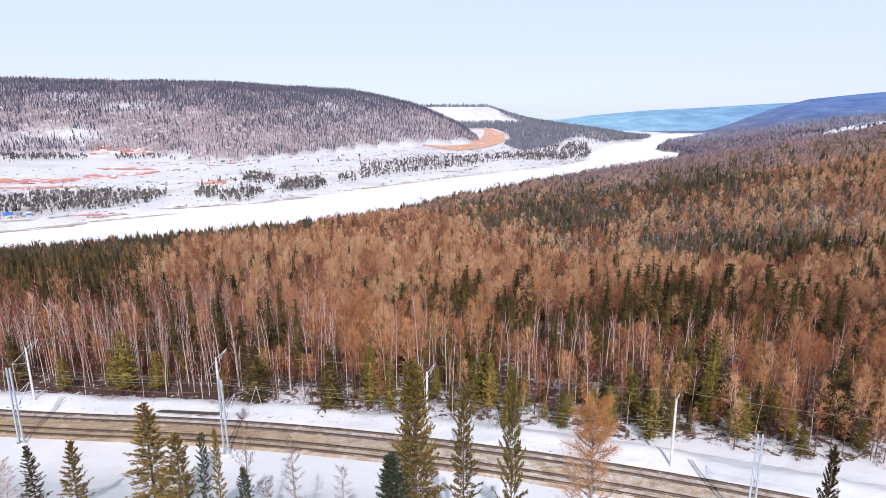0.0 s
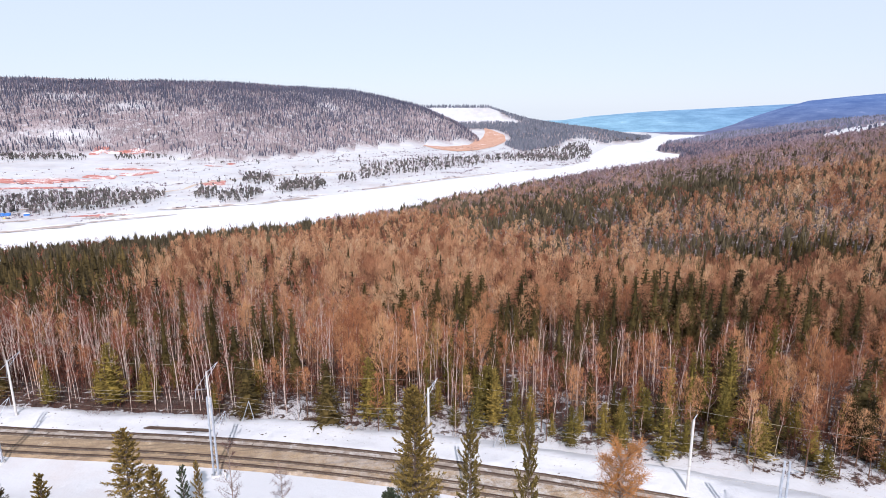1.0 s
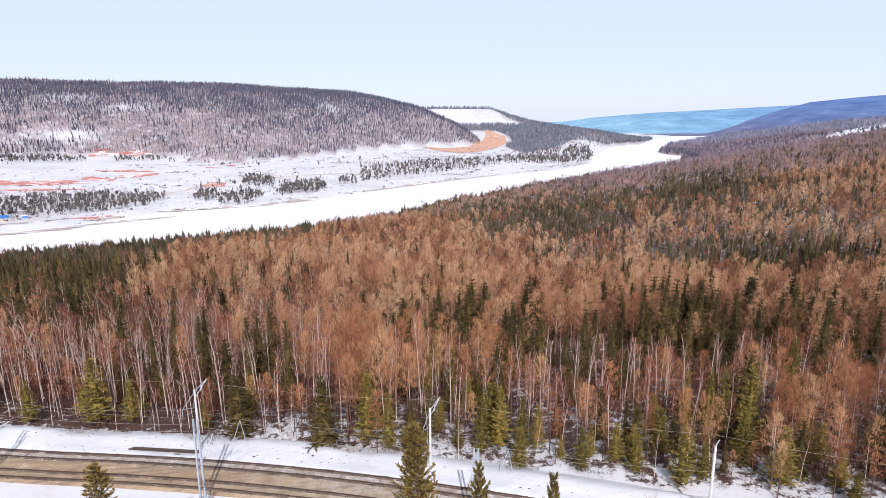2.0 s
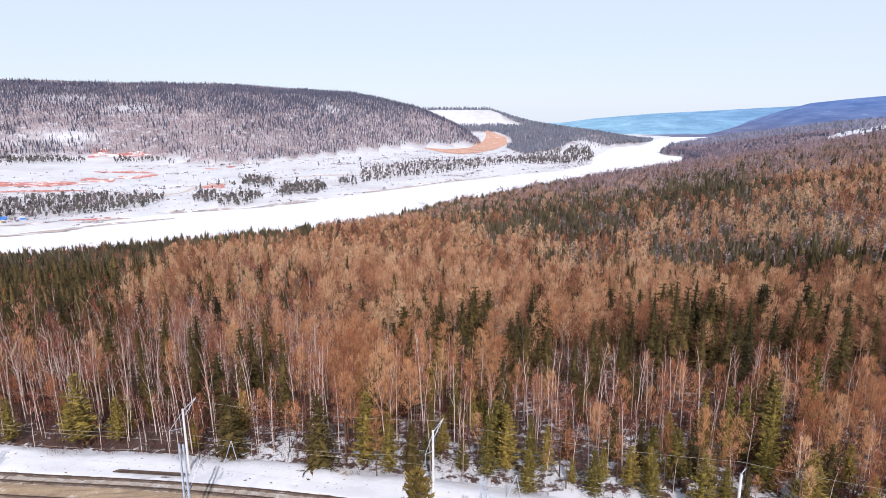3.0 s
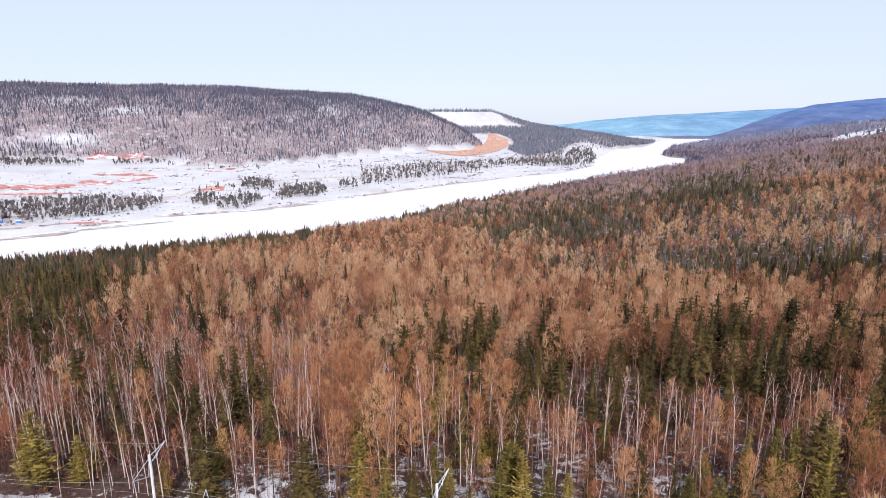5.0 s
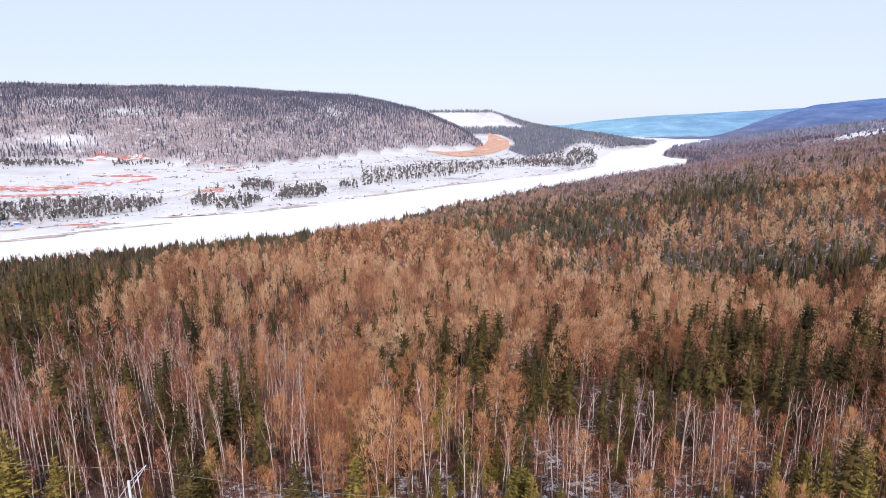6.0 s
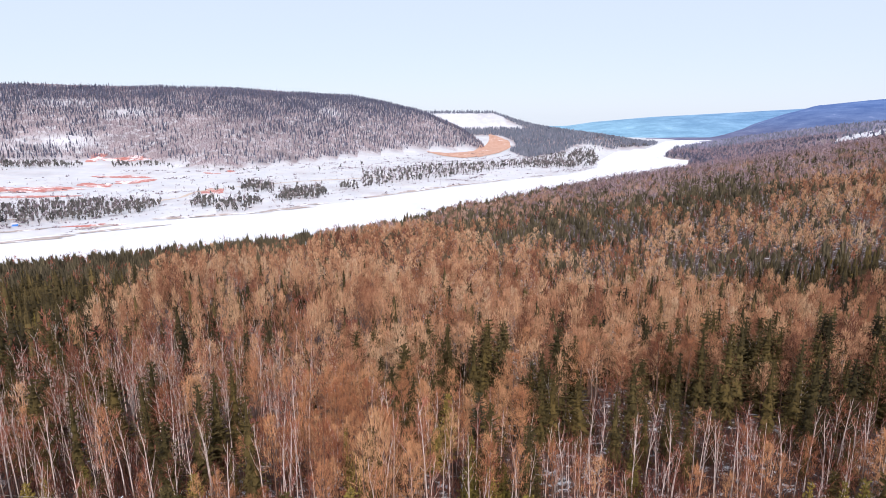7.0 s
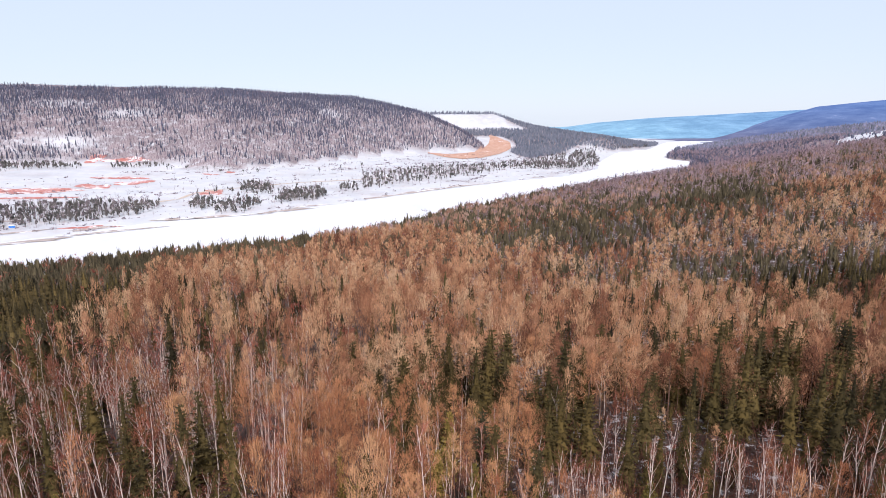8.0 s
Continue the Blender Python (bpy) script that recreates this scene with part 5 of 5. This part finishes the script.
def far_mast(x, off, height, cantilever=True, bracket=True):
    """Round concrete mast; local y points away from the tracks."""
    px, py = along(x, off)
    turn = math.degrees(math.atan(-0.335 - 0.0036 * x))
    m = empty("catenary_mast", float(px), float(py), 0.0, turn)
    bar_part("post", [tube([(0, 0, -0.4), (0, 0, height * 0.5), (0, 0, height)], [0.19, 0.165, 0.14], 10)], CONCRETE, m)
    bar_part("foot", [tube([(0, 0, -0.3), (0, 0, 0.28)], [0.36, 0.32], 8)], CONCRETE, m)
    h = height
    if not bracket:
        bar_part("top_stub", [beam((0, 0, h), (0.35, 0.1, h + 0.7), 0.06)], ZINC, m)
        return tagged(m, "plain round pale concrete catenary mast with a short stub", "catenary mast", group="catenary masts")
    bar_part("feeder_bracket", [beam((0, 0, h - 0.25), (0.9, 1.9, h + 0.75), 0.045), beam((0, 0, h - 1.2), (0.9, 1.9, h + 0.75), 0.04), beam((0.42, 0.9, h + 0.2), (0.42, 0.9, h - 0.7), 0.03)], ZINC, m,
             "angled steel feeder bracket")
    if cantilever:
        bar_part("cantilever", [beam((0, -0.1, h - 0.4), (-0.2, -3.0, h - 1.5), 0.04), beam((0, -0.1, h - 2.7), (-0.2, -3.0, h - 1.5), 0.045), beam((0, -0.1, h - 0.4), (0, -0.6, h - 2.4), 0.02),
                                beam((-0.2, -3.0, h - 1.5), (-0.2, -3.1, h - 2.9), 0.03)], ZINC, m, "triangular steel cantilever over the track")
        insulator(m, (-0.1, -0.5, h - 2.55), (-0.12, -1.0, h - 2.35))
    insulator(m, (0.9, 1.9, h + 0.72), (0.92, 1.95, h + 0.25))
    return tagged(m, "round pale concrete catenary mast with steel brackets", "catenary mast", group="catenary masts")


def near_mast(x, off, height, second=0.0):
    """Twin posts of galvanised channel laced together."""
    px, py = along(x, off)
    turn = math.degrees(math.atan(-0.335 - 0.0036 * x))
    m = empty("catenary_mast", float(px), float(py), -0.4, turn)
    for s in (-0.32, 0.32):
        bm = bmesh.new()
        w = 0.11
        ring = [(-w, -w), (w, -w), (w, -w + 0.05), (-w + 0.05, -w + 0.05), (-w + 0.05, w - 0.05), (w, w - 0.05), (w, w), (-w, w)]
        lo = [bm.verts.new((s * 1.1 + a * (1 if s < 0 else -1), b, 0)) for a, b in ring]
        hi = [bm.verts.new((s * 0.75 + a * 0.8 * (1 if s < 0 else -1), b * 0.8, height + 0.4)) for a, b in ring]
        for i in range(8):
            bm.faces.new((lo[i], lo[(i + 1) % 8], hi[(i + 1) % 8], hi[i]))
        bm.faces.new(hi)
        bmesh.ops.recalc_face_normals(bm, faces=bm.faces)
        part("post", bm, ZINC, m)
    n = 14
    for k in range(n):
        z0, z1 = 0.8 + k * (height - 1.2) / n, 0.8 + (k + 1) * (height - 1.2) / n
        s = 0.31 if k % 2 else -0.31
        bar_part("lacing_bar", [beam((s, 0, z0), (-s, 0, z1), 0.022, sides=4)], ZINC, m)
    bar_part("foot", [tube([(0, 0, -0.5), (0, 0, 0.45)], [0.75, 0.62], 6)], CONCRETE, m)
    h = height
    bar_part("cantilever", [beam((0, 0.1, h - 4.2), (0.3, 3.1, h - 3.2), 0.04), beam((0, 0.1, h - 6.2), (0.3, 3.1, h - 3.2), 0.04), beam((0.3, 3.1, h - 3.2), (0.3, 3.2, h - 5.0), 0.03)], ZINC, m,
             "triangular steel cantilever over the track")
    bar_part("feeder_bracket", [beam((0, 0, h - 0.3), (0.7, -1.7, h + 0.4), 0.04), beam((0, 0, h - 1.1), (0.7, -1.7, h + 0.4), 0.035)], ZINC, m)
    insulator(m, (0.1, 0.6, h - 5.75), (0.15, 1.1, h - 5.3))
    return tagged(m, "twin galvanised steel catenary mast laced with bars", "catenary mast", group="catenary masts")


FAR_MASTS = [(-57.4, 2.9, 10.0), (-26.5, 2.9, 9.4), (5.5, 2.9, 9.4), (37.0, 1.8, 10.1), (67.0, 3.4, 10.2), (-90.0, 3.0, 10.0)]
NEAR_MASTS = [(-51.6, -8.0, 11.7), (-20.2, -8.0, 11.2), (13.2, -8.0, 11.2), (44.4, -8.0, 12.0)]
for x, off, h in FAR_MASTS:
    far_mast(x, off, h, bracket=x < 30)
for x, off, h in NEAR_MASTS:
    near_mast(x, off, h)


def wire(name, points, sag, radius, label):
    """A cable hung from mast to mast."""
    line = []
    for a, b in zip(points[:-1], points[1:]):
        for k in range(10):
            u = k / 10
            p = np.array(a) * (1 - u) + np.array(b) * u
            p[2] -= sag * 4 * u * (1 - u)
            line.append(p)
    line.append(np.array(points[-1]))
    v, f = tube(line, [radius] * len(line), 4)
    return tagged(link(name, raw_mesh(name, v, f), CABLE), label, "overhead wire", group="overhead wires")


def span(masts, across, up):
    pts = []
    for x, off, h in sorted(masts):
        px, py = along(x, off + across)
        pts.append((float(px), float(py), h + up))
    return pts


FAR_SPAN, NEAR_SPAN = FAR_MASTS, [(-85.0, -8.0, 11.5)] + NEAR_MASTS + [(72.0, -8.0, 12.0)]
wire("feeder_wire", span(FAR_SPAN, 1.9, 0.3), 0.6, 0.013, "thin feeder wire hung along the wood")
wire("messenger_wire", span(FAR_SPAN, -2.9, -1.6), 0.9, 0.012, "thin messenger wire above the railway track")
wire("contact_wire", span(FAR_SPAN, -2.9, -2.9), 0.1, 0.012, "taut contact wire above the railway track")
wire("messenger_wire", span(NEAR_SPAN, 3.2, -3.3), 0.9, 0.012, "thin messenger wire above the railway track")
wire("contact_wire", span(NEAR_SPAN, 3.2, -5.0), 0.1, 0.012, "taut contact wire above the railway track")
wire("feeder_wire", span(NEAR_SPAN, -1.7, 0.3), 0.6, 0.013, "thin feeder wire beside the railway")


# ---- trees on the near side of the railway ----
def close_conifer(name, x, y, top_z, wide, seed, leaf, label, shape=(2.7, 0.85, 170, -0.15)):
    z = float(ground_z(x, y))
    (tv, tf), (cv, cf) = bough_conifer(seed, *shape)
    k = (top_z - z) / 13.0
    top = empty(name, x, y, z - 0.15, seed * 50)
    top.scale = (wide * k, wide * k, k)
    link("trunk", raw_mesh("trunk", tv, tf), SPRUCE_BARK, top)
    link("crown", raw_mesh("crown", cv, cf), leaf, top)
    return tagged(top, label, name.split("_")[0] + " tree")


OLIVE = tree_material("olive_needles", ((0.11, 0.085, 0.022), (0.25, 0.165, 0.045)), False, fleck_dark=0.4)
TEAL = tree_material("blue_green_needles", ((0.04, 0.055, 0.034), (0.075, 0.09, 0.05)), False, fleck_dark=0.4)
GREEN = SPRUCE_LEAF[False]
BUSHY, SLIM, DENSE = (2.9, 0.8, 190, -0.1), (1.8, 0.6, 150, -0.2), (2.8, 0.7, 330, 0.05)
close_conifer("spruce_tree", -24.2, 61.9, 18.3, 1.25, 201, OLIVE, "olive-green spruce with ragged upswept boughs beside the railway", BUSHY)
close_conifer("spruce_tree", -18.3, 53.2, 19.7, 1.0, 202, OLIVE, "bushy olive-brown spruce in snow beside the railway", BUSHY)
close_conifer("spruce_tree", -16.3, 53.0, 19.7, 0.55, 203, TEAL, "slim dark blue-green spruce in snow", SLIM)
close_conifer("spruce_tree", -15.0, 52.9, 20.0, 0.5, 204, OLIVE, "slim olive spruce with a bare leader", SLIM)
close_conifer("spruce_tree", 2.5, 51.3, 26.1, 0.72, 205, OLIVE, "tall bushy olive-yellow spruce before the railway", DENSE)
close_conifer("spruce_tree", 6.2, 47.5, 25.2, 0.55, 206, OLIVE, "tall thin olive spruce with pale dead twigs", BUSHY)
close_conifer("spruce_tree", 7.5, 36.1, 31.9, 0.34, 207, OLIVE, "tall narrow dark olive spruce with ragged boughs", BUSHY)
close_conifer("spruce_tree", 26.8, 33.1, 26.8, 0.42, 208, GREEN, "narrow dark olive spruce at the wood's rim", BUSHY)
close_conifer("spruce_tree", -28.2, 55.2, 18.6, 0.95, 209, OLIVE, "young green spruce with snow around its foot")
close_conifer("spruce_tree", -34.2, 59.4, 16.1, 0.9, 210, GREEN, "young dark grey-green spruce on the snow")
close_conifer("spruce_tree", -13.0, 53.7, 15.6, 0.9, 211, TEAL, "small green spruce on the snowy slope")
close_conifer("spruce_tree", 0.2, 49.7, 18.5, 1.05, 212, TEAL, "broad blue-green spruce below a taller one", DENSE)


def close_bare(name, kind, x, y, top_z, wide, seed, label, twig, low=0.35, limbs=34, fine=55, stout=1.0, bare=0.0, thin=0.022):
    z = float(ground_z(x, y))
    r = np.random.RandomState(seed)
    H = 13.0
    hs = np.linspace(0, 1, 8)
    spine = np.c_[r.uniform(-0.5, 0.5, 2) * hs[:, None] ** 2, hs * H]
    pieces = [tube(spine, 0.010 * H * (1 - 0.9 * hs), 6)]
    at, way, length = [], [], []
    for k in range(limbs):
        h = low + (0.97 - low) * (k + r.uniform()) / limbs
        o = np.array([np.interp(h, hs, spine[:, i]) for i in range(3)])
        az, lift = k * 2.4 + r.uniform(-0.4, 0.4), radians(r.uniform(5, 45))
        d = np.array([math.cos(az) * math.cos(lift), math.sin(az) * math.cos(lift), math.sin(lift)])
        reach = (2.6 * (1.05 - h) ** 0.5 if low < 0.5 else 1.9 * (1.03 - h) ** 0.25) * r.uniform(0.6, 1.2)
        m, e = o + d * reach * 0.5 + np.array([0, 0, r.uniform(-0.15, 0.1)]), o + d * reach + np.array([0, 0, r.uniform(-0.1, 0.35)])
        pieces.append(tube([o, m, e], [0.035 * stout, 0.022 * stout, 0.008], 3))
        for _ in range(fine if h > bare else fine // 7):
            u = r.uniform(0.2, 1.0)
            at.append(o + (e - o) * u)
            way.append(d * 0.5 + r.normal(0, 0.6, 3) + np.array([0, 0, 0.25]))
            length.append(r.uniform(0.2, 0.6))
    k = (top_z - z) / H
    top = empty(name, x, y, z - 0.15, seed * 31)
    top.scale = (wide * k, wide * k, k)
    v, f = joined(pieces)
    link("trunk", raw_mesh("trunk", v, f), kind, top)
    v, f = slivers(np.array(at), np.array(way), np.array(length), np.full(len(at), thin), r)
    link("crown", raw_mesh("crown", v, f), twig, top)
    return tagged(top, label, name.split("_")[0] + " tree")


GREYBARK = bark_material("grey_bark", (0.22, 0.17, 0.14), (0.36, 0.29, 0.25))
close_bare("larch_tree", GREYBARK, 12.6, 35.4, 29.6, 0.8, 221, "bare golden larch with wide grey branches", GOLD_TWIG, 0.66, 56, 190, 1.4, 0.80, 0.014)
close_bare("larch_tree", GREYBARK, 10.8, 35.0, 26.4, 0.6, 227, "low bare larch with reddish golden twigs", GOLD_TWIG, 0.7, 30, 110, 1.0, 0.84, 0.010)
close_bare("birch_tree", GREYBARK, -8.8, 54.8, 17.8, 0.9, 222, "small bare sapling with dark reddish twigs in snow", SAPLING_TWIG)
close_bare("birch_tree", GREYBARK, -4.1, 52.8, 15.6, 0.9, 223, "small bare sapling with thin dark twigs", SAPLING_TWIG)
close_bare("birch_tree", GREYBARK, -13.4, 56.5, 20.0, 0.7, 224, "bare brownish birch sapling beside the mast", SAPLING_TWIG)
close_bare("birch_tree", BIRCH_BARK, -35.5, 57.5, 16.0, 1.2, 225, "bare reddish shrub birch in the snow", BIRCH_TWIG[False])
close_bare("birch_tree", GREYBARK, -11.0, 53.8, 14.5, 1.2, 226, "low bare shrub with mauve twigs", SAPLING_TWIG)


# ---- small things by the railway ----
def stack_of_rails(x, off, length):
    px, py = along(x, off)
    m = empty("rail_stack", float(px), float(py), 0.28, math.degrees(math.atan(-0.335 - 0.0036 * x)))
    for k in range(5):
        bm = bmesh.new()
        bmesh.ops.create_cube(bm, size=1.0)
        bmesh.ops.scale(bm, vec=(length * (1 - 0.02 * k), 0.13, 0.17), verts=bm.verts)
        bmesh.ops.bevel(bm, geom=bm.edges, offset=0.02, segments=1, affect="EDGES")
        bmesh.ops.translate(bm, vec=(0.1 * k, (k % 3) * 0.2 - 0.2, 0.09 + 0.18 * (k // 3)), verts=bm.verts)
        part("rail", bm, STEEL, m)
    return tagged(m, "stack of old rusty rails lying on the snow bank", "rail stack")


stack_of_rails(-31.2, 1.75, 10.5)


def marker_post(x, off, label):
    px, py = along(x, off)
    z = float(ground_z(px, py))
    m = empty("marker_post", float(px), float(py), z, 10)
    bar_part("post", [tube([(0, 0, -0.3), (0, 0, 1.1), (0, 0, 1.16)], [0.11, 0.11, 0.06], 8)], CONCRETE, m)
    bar_part("cap", [tube([(0, 0, 1.161), (0, 0, 1.30)], [0.13, 0.10], 8)], TIE, m, "dark painted cap")
    return tagged(m, label, "marker post", group="marker posts")


marker_post(-18.6, -8.6, "short white trackside marker post in snow")
marker_post(34.5, -7.4, "short white trackside marker post by the rail")


def stone(x, off, size, seed):
    px, py = along(x, off)
    bm = bmesh.new()
    bmesh.ops.create_icosphere(bm, subdivisions=2, radius=0.5)
    r = random.Random(seed)
    for v in bm.verts:
        v.co *= 1 + r.uniform(-0.22, 0.22)
        v.co.x *= 2.2
        v.co.z *= 0.6
    bmesh.ops.scale(bm, vec=(size, size, size), verts=bm.verts)
    ob = part("stone", bm, GRAVEL)
    ob.matrix_basis = pose(float(px), float(py), 0.75, 0, 0, seed * 40)
    return tagged(ob, "dark stone lump poking out of the snow bank", "stone")


stone(-6.6, 4.9, 0.55, 1)
stone(-5.5, 5.0, 0.45, 2)
stone(-5.9, 4.5, 0.35, 3)


def scattered_clods():
    """Frozen clods and twigs strewn over the snow bank."""
    r = np.random.RandomState(77)
    x, off = r.uniform(-62, 30, 170), r.uniform(1.0, 4.6, 170)
    px, py = along(x, off)
    z = np.interp(off, [1.0, 1.6, 2.3, 3.0, 3.7, 4.6], [0.17, 0.22, 0.30, 0.42, 0.58, 0.66])
    z = z + 0.38 * waves(px, py, 26, 17) * (z > 0.2)
    v, f = [], []
    for k in range(170):
        size, turn = r.uniform(0.03, 0.09) * (1.6 if off[k] < 2 else 1.0), r.uniform(0, 6.28)
        c = np.array([px[k], py[k], z[k]])
        ring = [c + size * np.array([math.cos(turn + a) * 2.4 * q, math.sin(turn + a) * q, -0.3]) for a, q in zip((0, 1.2, 2.4, 3.7, 5.0), r.uniform(0.7, 1.2, 5))]
        v += ring + [c + np.array([0, 0, 0.6 * size])]
        f += [(6 * k + i, 6 * k + (i + 1) % 5, 6 * k + 5) for i in range(5)]
    tagged(link("frozen_clods", raw_mesh("frozen_clods", v, f), TIE), "small dark frozen clods strewn over the snow bank", "clods", kind="stuff")


scattered_clods()


def mast_strut(x, off, h):
    """Pair of leaning struts beside a mast."""
    px, py = along(x, off)
    m = empty("guy_strut", float(px), float(py), 0.2, math.degrees(math.atan(-0.335 - 0.0036 * x)))
    bar_part("leg", [beam((-0.9, 0, -0.3), (0.5, 0.2, h), 0.05)], ZINC, m)
    bar_part("leg", [beam((1.3, 0.2, -0.3), (0.5, 0.2, h), 0.05)], ZINC, m)
    return tagged(m, "leaning steel guy strut beside a catenary mast", "guy strut", group="guy struts")


mast_strut(-22.0, 4.9, 3.6)
mast_strut(14.5, 4.2, 3.6)


def hut(x, y, w, d, h, color, roof, label):
    z = float(ground_z(x, y))
    m = empty("hut", x, y, z, 20)
    bm = bmesh.new()
    bmesh.ops.create_cube(bm, size=1.0)
    bmesh.ops.scale(bm, vec=(w, d, h), verts=bm.verts)
    bmesh.ops.translate(bm, vec=(0, 0, h / 2), verts=bm.verts)
    part("wall", bm, color, m)
    bm = bmesh.new()
    a = [bm.verts.new(p) for p in ((-w * 0.55, -d * 0.6, h), (w * 0.55, -d * 0.6, h), (w * 0.55, d * 0.6, h), (-w * 0.55, d * 0.6, h), (-w * 0.55, 0, h * 1.45), (w * 0.55, 0, h * 1.45))]
    for q in ((0, 1, 5, 4), (2, 3, 4, 5), (0, 4, 3), (1, 2, 5), (0, 3, 2, 1)):
        bm.faces.new([a[i] for i in q])
    part("roof", bm, roof, m)
    return tagged(m, label, "hut")


BLUE = plain_material("blue_painted_metal", (0.04, 0.16, 0.5), (0.07, 0.24, 0.62), 0.5, 0.5)
YELLOW = plain_material("yellow_painted_metal", (0.6, 0.5, 0.12), (0.7, 0.6, 0.2), 0.5, 0.5)
hut(-431, 758, 10, 4, 2.5, BLUE, BLUE, "small blue shed on the snowy shore")
hut(-410, 762, 6, 3, 2.2, BLUE, SNOW, "small blue container with a snowy roof")
hut(-424, 745, 5, 2.5, 1.6, YELLOW, SNOW, "low yellow container on the snowy shore")
